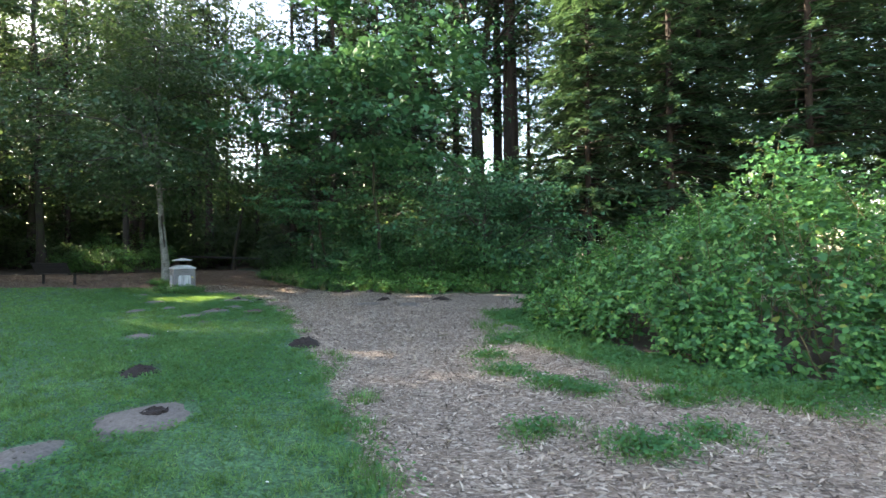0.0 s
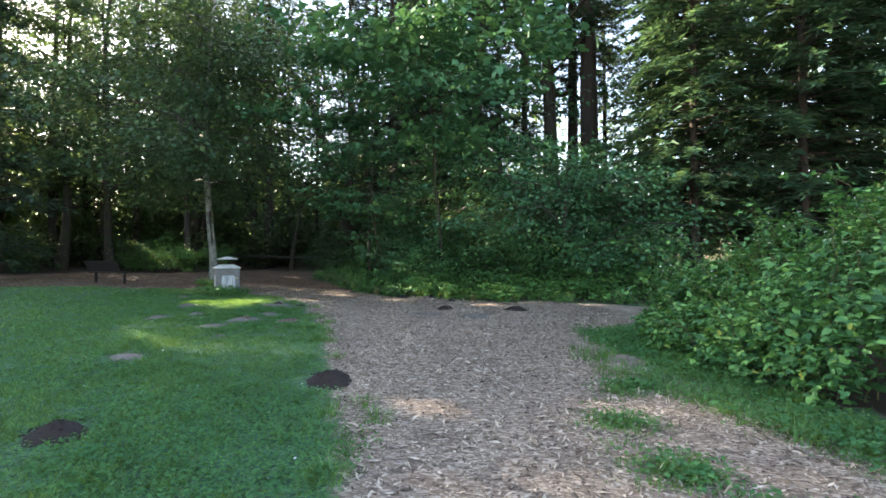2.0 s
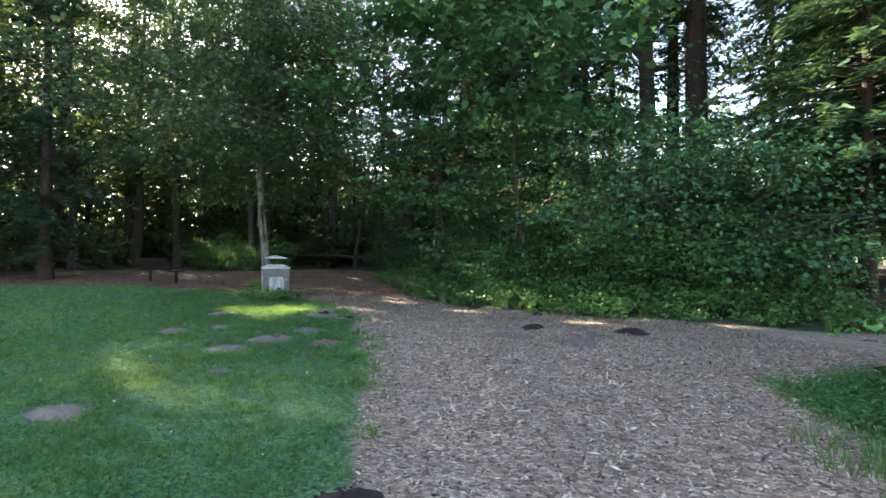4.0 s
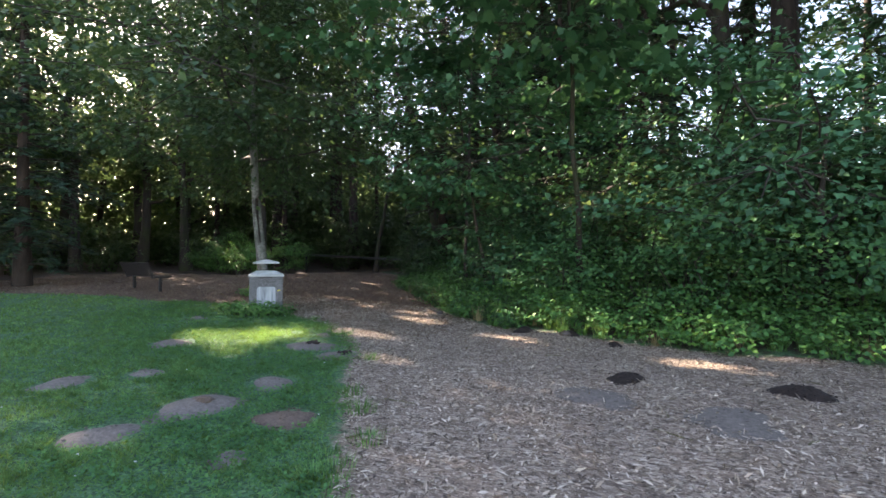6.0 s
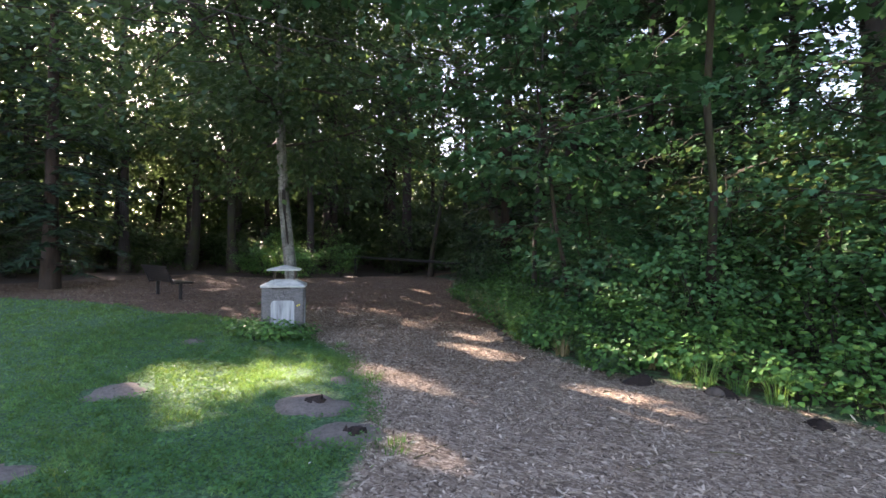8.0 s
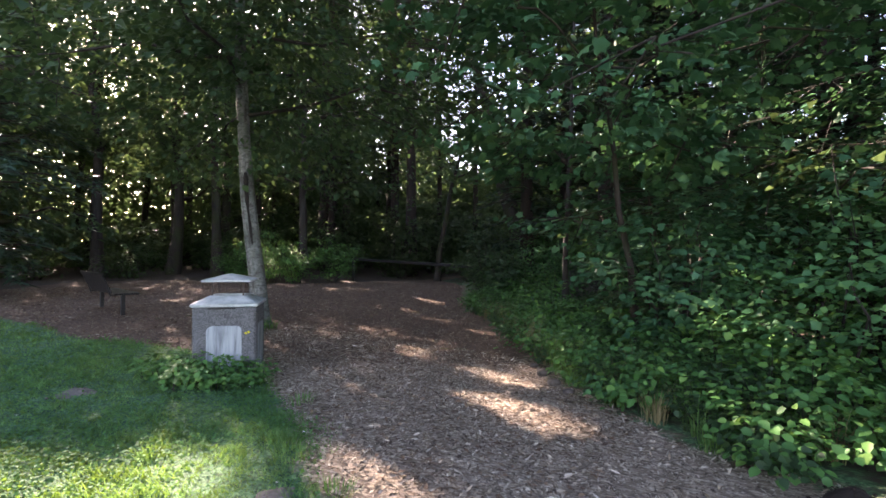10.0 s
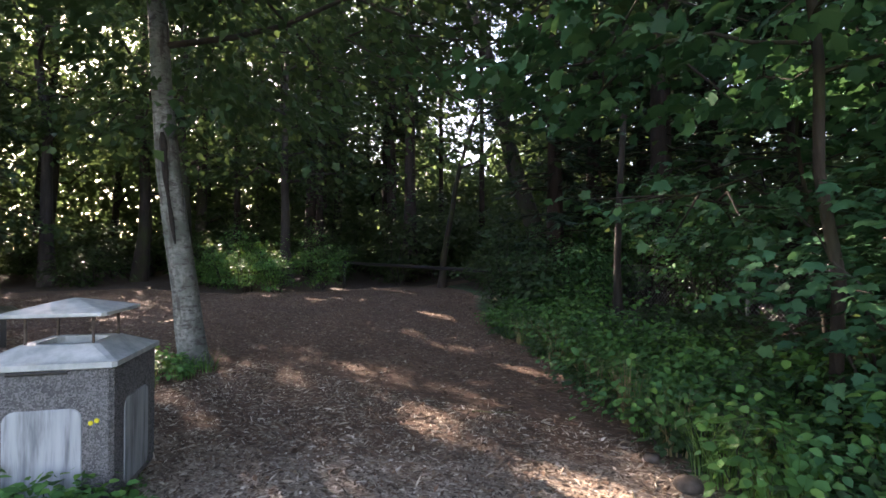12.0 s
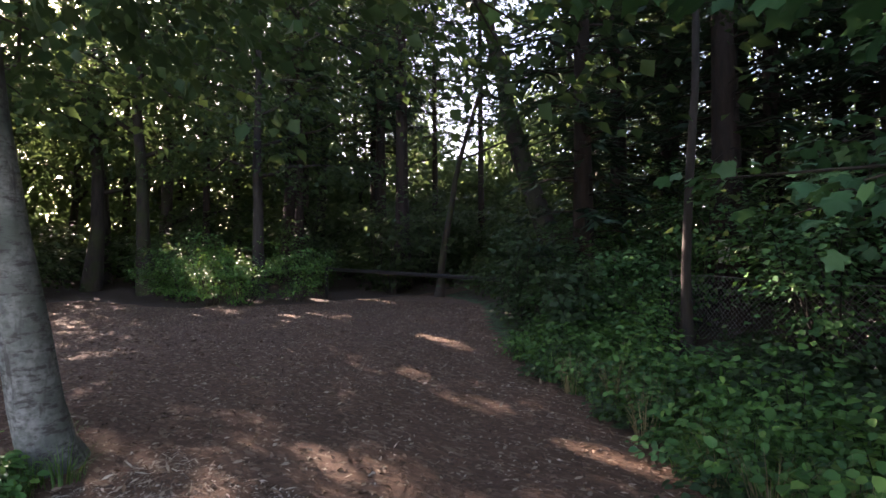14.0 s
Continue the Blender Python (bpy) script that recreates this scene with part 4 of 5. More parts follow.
r = np.random.default_rng(77)
# those with y under 21 stand mostly out of view, added to block low sun
for i, (x, y, h) in enumerate([(-27.5, 9, 23), (-28, 4, 22), (-29, 14.5, 24), (-31, 10.5, 25), (-33, 16.5, 25), (-30, 20, 24), (-27.5, 29, 27), (-24.5, 35, 28), (-27.5, 34, 28), (-29, -1, 23), (-34.5, 12.5, 27), (-33.5, 8, 26), (-33, 3.5, 26)]):
    broadleaf("broadleaf_tree", x, y, h, 4.3, 1.8, 0.24, 160 + i, WOODS, BARK_MAPLE, "tall leafy tree added at the lawn's far side", 0.30, 8500, aspect=0.62, outline=WEDGE, limbs=20, group="leafy trees of the wood")
taken = [(t.location.x, t.location.y) for t in scene.objects if t.type == "EMPTY" and t.parent is None]


# a ride that goes on behind the gate, thinner tall growth to the north, open ground before the wire fence
RIDE = [(-15.8, 29.5), (-11.6, 31), (-14.5, 60), (-32, 60)]
TRUNKS = [(-25, 27.5), (-13, 28), (-8.5, 24.5), (-9.5, 33), (-14, 37), (-27, 37)]
THIN = [(-4.5, 17), (9, 16), (22, 62), (-7, 62)]
NOFILL = [(3.5, 15.8), (10, 15.8), (10, 23), (3.5, 23)]
FENCE_VIEW = [(-8.6, 21.8), (-6.2, 18.8), (-3.8, 19.6), (-3.2, 21.4), (-7.9, 25.5)]


def fill(n, inner, outer, gap, box, tall=False):
    """Random places in the wood, at such a distance inside its edge, no two closer than gap."""
    made = []
    for _ in range(4000):
        if len(made) >= n:
            break
        q = np.array([[r.uniform(box[0], box[2]), r.uniform(box[1], box[3])]])
        if not in_poly(q, FOREST)[0]:
            continue
        d = float(min(line_dist(q, BANK)[0], line_dist(q, WOOD_EDGE)[0]))
        if not inner < d < outer:
            continue
        if -19 < q[0, 0] < -10 and q[0, 1] < 31 and d < 3:
            continue
        if (d > 2.5 and in_poly(q, RIDE)[0]) or (tall and (in_poly(q, THIN)[0] or in_poly(q, TRUNKS)[0])):
            continue
        rel = q[0] - np.array(GAPS[0][:2])
        if tall and abs(rel @ np.array((-SUN_AZ.y, SUN_AZ.x))) < 1.0 and rel @ np.array(SUN_AZ) > 0:
            continue
        if in_poly(q, NOFILL)[0] or (d > 1.3 and not tall and in_poly(q, FENCE_VIEW)[0]):
            continue
        if all((q[0, 0] - a) ** 2 + (q[0, 1] - b) ** 2 > gap * gap for a, b in taken):
            taken.append((q[0, 0], q[0, 1]))
            made.append((q[0, 0], q[0, 1], d))
    return made


for i, (x, y, d) in enumerate(fill(20, 2.2, 9, 2.8, (-20, 15, 18, 42), True)):
    h = r.uniform(10, 18)
    broadleaf("broadleaf_tree", x, y, h, r.uniform(2.4, 3.6), r.uniform(1.6, 4.0), 0.10 + 0.008 * h, 100 + i, WOODS, BARK_MAPLE if i % 2 else BARK_GREY,
              "leafy forest tree in the shade of the wood", 0.20, 8500, aspect=0.62, outline=WEDGE, lean=(r.uniform(-0.05, 0.05), r.uniform(-0.05, 0.05)), limbs=18, group="leafy trees of the wood")
for i, (x, y, d) in enumerate(fill(21, 1.4, 8, 2.7, (-36, -4, -17, 40), True)):
    h = r.uniform(17, 25)
    broadleaf("broadleaf_tree", x, y, h, r.uniform(2.8, 3.8), r.uniform(3.2, 6.0), 0.10 + 0.007 * h, 150 + i, WOODS, BARK_MAPLE if i % 2 else BARK_GREY,
              "leafy forest tree at the lawn's far side", 0.20, 9800, aspect=0.75, outline=WEDGE, lean=(r.uniform(-0.04, 0.04), r.uniform(-0.04, 0.04)), limbs=18, group="leafy trees of the wood")
for i, (x, y, d) in enumerate(fill(36, 6, 24, 3.2, (-50, 0, -14, 56), True) + fill(22, 7, 26, 3.4, (-14, 22, 34, 55), True)):
    h = r.uniform(19, 27)
    if i % 4 == 0:
        conifer(x, y, h + 4, r.uniform(2.8, 3.6), r.uniform(2, 6), 0.24, 200 + i, "tall fir deep in the wood", dens=0.5, needle=0.6, dead=False)
    else:
        broadleaf("broadleaf_tree", x, y, h, r.uniform(3.4, 4.8), r.uniform(2.2, 6), 0.2, 200 + i, WOODS, BARK_MAPLE, "leafy forest tree deep in the wood", 0.40, 3400, aspect=0.55, outline=WEDGE,
                  lean=(r.uniform(-0.04, 0.04), r.uniform(-0.04, 0.04)), limbs=16, group="leafy trees of the wood")
for i, (x, y, d) in enumerate(fill(13, 2.0, 16, 2.9, (-4, 17, 16, 36))):
    h = r.uniform(3.4, 5.0)
    broadleaf("broadleaf_tree", x, y, h, r.uniform(2.0, 2.8), 0.9, 0.09, 180 + i, WOODS if i % 3 else MAPLE, BARK_GREY, "low leafy tree under the tall firs", 0.115, 8000, limbs=16, group="leafy trees of the wood")
for i, (x, y, d) in enumerate(fill(18, 6, 30, 2.9, (-8, 26, 24, 48))):
    h = r.uniform(5.5, 9.5)
    broadleaf("broadleaf_tree", x, y, h, r.uniform(2.6, 3.4), 0.9, 0.12, 1700 + i, WOODS, BARK_MAPLE, "leafy tree under the tall firs", 0.24, 4600, limbs=16, aspect=0.62, outline=WEDGE, group="leafy trees of the wood")
# the wood goes on behind, too far to tell tree from tree
def far_woods():
    r = np.random.default_rng(5)
    a = np.concatenate((r.uniform(-1.25, 2.75, 50000) + math.pi / 2 - 0.3, r.uniform(1.75, 3.1, 42000)))
    d = np.concatenate((r.uniform(44, 62, 50000), r.uniform(33, 43, 42000)))
    lump = 0.75 + 0.25 * np.sin(a * 23) * np.sin(a * 9.3 + 1)
    z = r.random(len(a)) ** 1.7 * (19 * lump + 4) * np.where(d < 44, 0.62, np.where((a > 1.75) & (a < 2.6), 0.7, 1)) * np.where((a > 1.92) & (a < 2.24), 0.6, 1)
    c = np.column_stack((-8 + d * np.cos(a), 14 + d * np.sin(a), z))
    a2, d2 = r.uniform(1.8, 2.4, 30000), r.uniform(31, 52, 30000)
    c = np.vstack((c, np.column_stack((-8 + d2 * np.cos(a2), 14 + d2 * np.sin(a2), r.random(30000) ** 1.2 * (9.5 + 2 * np.sin(a2 * 31))))))
    ok = in_poly(c[:, :2], FOREST) | (np.abs(c[:, 0]) > 30)
    c = c[ok]
    c = c[shaded(c)]
    n = len(c)
    nm = np.array((0, 0, 0.6)) + r.standard_normal((n, 3))
    ob = link("far_woods", leaf_mesh("far_woods", c, r.standard_normal((n, 3)), nm, r.uniform(0.35, 0.8, n), r.uniform(0.25, 0.6, n), WEDGE), FARLEAF)
    tagged(ob, "dense leafy woods in the distance", "woods", kind="stuff")


far_woods()
for i, (x, y, h, w) in enumerate([(-19.4, 25.3, 2.2, 1.15), (-18.3, 25.5, 1.6, 0.9), (-20.5, 25.4, 1.8, 1.0), (-17.8, 26.9, 1.9, 0.9), (-21.9, 25.8, 1.3, 1.1)]):
    shrub(x, y, h, w, 620 + i, "light green leafy shrub, sun-flecked, at the trodden ground's edge", HERB, 0.07, 2600, DIAMOND)
for i, (x, y, h, w) in enumerate([(-4.95, 19.15, 2.1, 0.95), (-4.1, 19.9, 2.5, 1.1)]):
    shrub(x, y, h, w, 630 + i, "broad-leaved maple saplings leaning out from the bank", MAPLE, 0.10, 1900, LOBED)
for i, (x, y, h, w) in enumerate([(-11.0, 26.9, 2.4, 0.9), (-10.4, 25.6, 1.9, 0.9), (-9.3, 24.4, 1.5, 0.8)]):
    shrub(x, y, h, w, 636 + i, "dark dense shrub beside the end of the gate", ALDER, 0.10, 1900, DIAMOND)
taken = []
r = np.random.default_rng(64)
for i in range(26):
    x, y = r.uniform(-29, -13), r.uniform(30.2, 38)
    if -16.5 + (y - 30) * -0.45 < x and y < 34:
        continue
    shrub(x, y, r.uniform(2.2, 4.6), r.uniform(1.4, 2.2), 640 + i, "dark understorey shrub behind the gate", FARLEAF, 0.2, 1500, WEDGE, group="understorey shrubs")
r = np.random.default_rng(78)
for i, (x, y, d) in enumerate(fill(34, 1.8, 3.6, 1.1, (-14, 13, 7, 31))):
    h = 0.75 + 0.55 * d + r.uniform(-0.25, 0.35)
    shrub(x, y, h, 0.75 + 0.16 * d, 300 + i, "broad-leaved green shrub at the wood's edge", None, 0.09, 2300, DIAMOND)
taken = []
for i, (x, y, d) in enumerate(fill(26, 3.0, 8, 1.8, (-16, 14, 12, 36))):
    shrub(x, y, r.uniform(2.2, 4.0), r.uniform(1.2, 1.8), 400 + i, "tall dark understorey shrub in the wood", WOODS, 0.16, 1500, WEDGE, group="understorey shrubs")
taken = []
for i, (x, y, d) in enumerate(fill(52, 0.7, 12, 2.1, (-42, -4, -13, 42))):
    k = 1 if d < 4 else 1.6
    shrub(x, y, r.uniform(1.2, 2.6) * k, r.uniform(1.1, 1.6) * k, 500 + i, "leafy understorey shrub under the trees", WOODS, 0.14 * k, 1400, WEDGE, group="understorey shrubs")
taken = []
for i, (x, y, d) in enumerate(fill(175, 0.12, 2.3, 0.42, (-14, 13, 6, 29))):
    shrub(x, y, 0.28 + 0.30 * d + r.uniform(0, 0.25), r.uniform(0.34, 0.55), 700 + i, "low green herb on the bank beside the path", HERB, 0.075, 340, OVAL if y > 16.5 and y < 24 else DIAMOND, "herb",
          "herbs along the bank", "herb")

taken = []
# every second herb takes the darker ALDER leaf in place of overhead shade
for i, (x, y, d) in enumerate(fill(60, 0.1, 1.7, 0.36, (-10.8, 16.2, -4, 24.5))):
    shrub(x, y, 0.2 + 0.24 * d + r.uniform(0, 0.22), r.uniform(0.3, 0.48), 1500 + i, "low green herb crowding the path's edge", ALDER if i % 2 else SHRUB, 0.058, 420, OVAL, "herb", "herbs along the bank", "herb")

r = np.random.default_rng(99)
for i in range(34):
    u, v = r.random(), r.random()
    x, y = -8.3 + 3.0 * u + 0.9 * v, 22.6 - 3.2 * u + 2.2 * v
    # ALDER leaf colour stands in for shade from the trees above
    shrub(x, y, r.uniform(0.3, 0.6), r.uniform(0.4, 0.6), 1800 + i, "low herb before the wire fence, leaf colour darkened as shade", ALDER, 0.08, 330, DIAMOND, "herb", "herbs along the bank", "herb")


def tuft(x, y, h, n, seed, mat=None, label="tuft of tall green grass beside the path", spread=0.12):
    r = np.random.default_rng(seed)
    z0 = float(ground_z((x, y))[0])
    a = r.random(n) * 6.283
    p = np.column_stack((np.cos(a), np.sin(a))) * spread * np.sqrt(r.random(n))[:, None]
    out = np.column_stack((np.cos(a), np.sin(a), np.zeros(n)))
    L = h * r.uniform(0.6, 1.1, n)
    k = 4
    t = np.linspace(0, 1, k)
    bendy = r.uniform(0.15, 0.7, n)
    mid = np.column_stack((p, np.full(n, -0.01)))[:, None] + out[:, None] * (bendy[:, None] * L[:, None] * t ** 2)[..., None]
    mid[..., 2] += L[:, None] * t * (1 - 0.35 * bendy[:, None] * t)
    side = np.column_stack((-np.sin(a), np.cos(a), np.zeros(n)))[:, None] * (0.0045 * (1 - 0.92 * t))[None, :, None]
    v = np.stack((mid - side, mid + side), 2).reshape(n, -1, 3)
    f = np.array([(2 * i, 2 * i + 1, 2 * i + 3, 2 * i + 2) for i in range(k - 1)])[None] + (np.arange(n) * 2 * k)[:, None, None]
    th = thing("grass_tuft", (x, y, z0), label, "grass", "grass tufts")
    tagged(link("foliage", raw_mesh("foliage", v.reshape(-1, 3), f.reshape(-1, 4)), mat or GRASS, th), kind="stuff")
    return th


r = np.random.default_rng(91)
for i, (x, y, d) in enumerate(fill(70, 0.02, 0.9, 0.3, (-13, 14, 6, 28))):
    tuft(x, y, r.uniform(0.25, 0.6), 60, 900 + i, STRAW if i % 7 == 0 else None, "dry straw-coloured grass on the bank" if i % 7 == 0 else "tuft of tall green grass beside the path")
taken = []
for i, (x, y, d) in enumerate(fill(130, 0.02, 1.5, 0.2, (-10.6, 16.3, -4.2, 24))):
    dry = i % 6 == 0
    tuft(x, y, r.uniform(0.3, 0.65), 45, 1600 + i, STRAW if dry else None, "dry straw-coloured grass on the bank" if dry else "tuft of tall green grass beside the path", 0.1)
for i in range(80):
    k = r.integers(1, 8)
    q = np.array(BUSH[k]) * (1 - (u := r.random())) + np.array(BUSH[k + 1]) * u + np.array((-0.8, -0.6)) * r.random() ** 1.5 + r.standard_normal(2) * 0.12
    tuft(q[0], q[1], r.uniform(0.06, 0.2), 60, 1000 + i, None, "tuft of green grass at the thicket's foot", 0.18)
for i in range(60):
    x, y, w = WEEDS[i % len(WEEDS)]
    tuft(x + r.normal() * w * 0.5, y + r.normal() * w * 0.4, r.uniform(0.035, 0.08), 70, 1100 + i, None, "short grass grown through the wood chips", 0.2)
for i in range(40):
    k = r.integers(1, 13)
    q = np.array(LAWN[k]) * (1 - (u := r.random())) + np.array(LAWN[k + 1]) * u + r.standard_normal(2) * 0.12
    if min(math.hypot(q[0] - a, q[1] - b) - c for a, b, c in clear) < 0.25:
        continue
    tuft(q[0], q[1], r.uniform(0.07, 0.13), 80, 1200 + i, None, "longer grass at the lawn's ragged edge", 0.14)
for i in range(9):
    tuft(-11.25 + r.normal() * 0.3, 18.15 + r.normal() * 0.25, r.uniform(0.18, 0.32), 50, 1300 + i, None, "grass at the foot of the pale tree")
for i, (x, y, h) in enumerate([(-9.0, 15.75, 0.32), (-9.05, 15.98, 0.3), (-8.83, 16.1, 0.26), (-9.3, 15.72, 0.3), (-9.4, 15.6, 0.3), (-9.75, 15.6, 0.3), (-11.25, 17.95, 0.3), (-11.5, 17.9, 0.25), (-9.15, 15.55, 0.25)]):
    shrub(x, y, h, 0.27, 1400 + i, "low leafy weed growing at the foot of the litter bin" if x > -11 else "bright yellow-green weed at the foot of the tree", HERB, 0.055, 380, OVAL, "weed", "weeds", "weed")

# ---- things ----


def box_bm(bm, x0, y0, z0, x1, y1, z1, bevel=0.0):
    g = bmesh.ops.create_cube(bm, size=1, matrix=Matrix.LocRotScale(((x0 + x1) / 2, (y0 + y1) / 2, (z0 + z1) / 2), None, (x1 - x0, y1 - y0, z1 - z0)))
    if bevel:
        ed = list({e for v in g["verts"] for e in v.link_edges})
        bmesh.ops.bevel(bm, geom=ed, offset=bevel, segments=2, affect="EDGES", profile=0.5)
    return bm


def frustum(bm, levels):
    """A square or rounded-square solid from (half width, z) rings, with cut corners."""
    rings = []
    for w, z, c in levels:
        pts = [(w, -w + c), (w, w - c), (w - c, w), (-w + c, w), (-w, w - c), (-w, -w + c), (-w + c, -w), (w - c, -w)]
        rings.append([bm.verts.new((x, y, z)) for x, y in pts])
    for a, b in zip(rings, rings[1:]):
        for i in range(8):
            bm.faces.new((a[i], a[(i + 1) % 8], b[(i + 1) % 8], b[i]))
    bm.faces.new(rings[0][::-1])
    bm.faces.new(rings[-1])
    return bm


def round_panel(w, h, depth, rad):
    bm = bmesh.new()
    pts = []
    for cx, cy, a0 in ((w - rad, h - rad, 0), (-w + rad, h - rad, 90), (-w + rad, -h + rad, 180), (w - rad, -h + rad, 270)):
        for k in range(5):
            a = radians(a0 + k * 22.5)
            pts.append((cx + rad * math.cos(a), cy + rad * math.sin(a)))
    lo = [bm.verts.new((x, 0, z)) for x, z in pts]
    hi = [bm.verts.new((x * 0.97, -depth, z * 0.97)) for x, z in pts]
    n = len(pts)
    for i in range(n):
        bm.faces.new((lo[i], lo[(i + 1) % n], hi[(i + 1) % n], hi[i]))
    bm.faces.new(hi)
    bmesh.ops.recalc_face_normals(bm, faces=bm.faces)
    return bm


def litter_bin():
    x, y = -9.47, 16.31
    th = thing("litter_bin", (x, y, float(ground_z((x, y))[0]) - 0.01), "square concrete litter bin of pebbly aggregate with white roofed lid", "litter bin", rz=43)
    h = 0.338
    part("body", frustum(bmesh.new(), [(h - 0.01, 0, 0.022), (h, 0.03, 0.022), (h, 0.755, 0.022), (h - 0.012, 0.77, 0.022)]), AGGREGATE, th, "grey pebbly exposed-aggregate concrete")
    for k in range(4):
        p = part("side_panel", round_panel(0.19, 0.26, 0.008, 0.06), PANEL, th, "smooth pale concrete panel with dark rain streaks")
        a = radians(k * 90)
        p.matrix_basis = pose(math.sin(a) * (h - 0.003), -math.cos(a) * (h - 0.003), 0.30, 0, 0, k * 90)
    part("lid", frustum(bmesh.new(), [(h + 0.005, 0.768, 0.022), (h + 0.022, 0.775, 0.022), (h + 0.022, 0.805, 0.022), (h - 0.005, 0.815, 0.022), (0.20, 0.885, 0.03), (0.15, 0.885, 0.03), (0.145, 0.82, 0.03)]),
         LID_WHITE, th, "weathered white lid with a square opening")
    for sx, sy in ((1, 1), (1, -1), (-1, 1), (-1, -1)):
        bm = bmesh.new()
        bmesh.ops.create_cone(bm, cap_ends=True, segments=8, radius1=0.008, radius2=0.008, depth=0.22, matrix=pose(sx * 0.17, sy * 0.17, 0.965))
        part("rod", bm, STEEL, th, "thin dark steel rod")
    part("rain_roof", frustum(bmesh.new(), [(0.255, 1.045, 0.02), (0.27, 1.05, 0.02), (0.27, 1.068, 0.02), (0.10, 1.115, 0.01), (0.015, 1.135, 0.004)]), LID_WHITE, th, "low white pyramid roof with green stains")
    bm = bmesh.new()
    for k in range(2):
        bmesh.ops.create_cone(bm, cap_ends=True, segments=6, radius1=0.015, radius2=0.012, depth=0.006, matrix=pose(0.23 + 0.03 * k, -h - 0.004, 0.47 + 0.012 * k, 90))
    part("marker", bm, YELLOW, th, "small yellow marker tag")
    bm = bmesh.new()
    box_bm(bm, -0.17, -h - 0.012, 0.745, 0.12, -h - 0.002, 0.765, 0.004)
    part("lid_lip", bm, BLACK_METAL, th, "dark lip of the liner under the lid")


litter_bin()


def bench():
    a = np.array((-16.2, 17.9))
    b = np.array((-14.45, 17.5))
    m = (a + b) / 2
    th = thing("park_bench", (m[0], m[1], float(ground_z(m)[0])), "black metal park bench standing on the needle litter", "bench", rz=-13)
    # the bench faces +y of its own
    for i in range(7):
        bm = bmesh.new()
        box_bm(bm, -0.93, 0.288 - 0.062 * i, 0.40, 0.93, 0.345 - 0.062 * i, 0.418, 0.006)
        part("seat_slat", bm, BLACK_METAL, th)
    for i in range(6):
        bm = bmesh.new()
        box_bm(bm, -0.93, -0.016, -0.029, 0.93, 0.0, 0.029, 0.006)
        o = part("back_slat", bm, BLACK_METAL, th)
        o.matrix_basis = pose(0, -0.13 - 0.028 * i, 0.46 + 0.06 * i, 12)
    for sx in (-0.83, 0.83):
        bm = bmesh.new()
        box_bm(bm, sx - 0.035, 0.04, -0.05, sx + 0.035, 0.11, 0.39, 0.008)
        part("leg", bm, BLACK_METAL, th)
        bm = bmesh.new()
        box_bm(bm, sx - 0.02, -0.12, 0.375, sx + 0.02, 0.345, 0.40, 0.005)
        part("seat_bracket", bm, BLACK_METAL, th)
        bm = bmesh.new()
        box_bm(bm, -0.02, -0.04, 0, 0.02, -0.018, 0.45, 0.005)
        o = part("back_bracket", bm, BLACK_METAL, th)
        o.matrix_basis = pose(sx, -0.10, 0.37, 18)
    bm = bmesh.new()
    v, f = tube([(-0.95, -0.29, 0.80), (0, -0.29, 0.80), (0.95, -0.29, 0.80)], (0.02, 0.02, 0.02), 8)
    vs = [bm.verts.new(q) for q in v]
    for q in f:
        bm.faces.new([vs[k] for k in q])
    part("top_rail", bm, BLACK_METAL, th, "rounded black top rail catching the light")


bench()


def pipe(p0, p1, rad, sides=10):
    v, f = tube([p0, [(a + b) / 2 for a, b in zip(p0, p1)], p1], (rad,) * 3, sides)
    bm = bmesh.new()
    vs = [bm.verts.new(q) for q in v]
    for q in f:
        bm.faces.new([vs[k] for k in q])
    bmesh.ops.holes_fill(bm, edges=bm.edges)
    return bm


def gate():
    lx, ly, rx, ry = -17.9, 28.3, -11.9, 27.7
    zl, zr = float(ground_z((lx, ly))[0]), float(ground_z((rx, ry))[0])
    th = thing("barrier_gate", (0, 0, 0), "long dark steel pipe gate across the path's end", "gate")
    part("bar", pipe((lx, ly, 1.20), (rx, ry, 1.0), 0.055), BLACK_METAL, th)
    part("post", pipe((lx - 0.05, ly, zl - 0.2), (lx - 0.05, ly, 1.24), 0.055), BLACK_METAL, th)
    part("post", pipe((rx + 0.05, ry, zr - 0.2), (rx + 0.05, ry, 1.04), 0.055), BLACK_METAL, th)


gate()


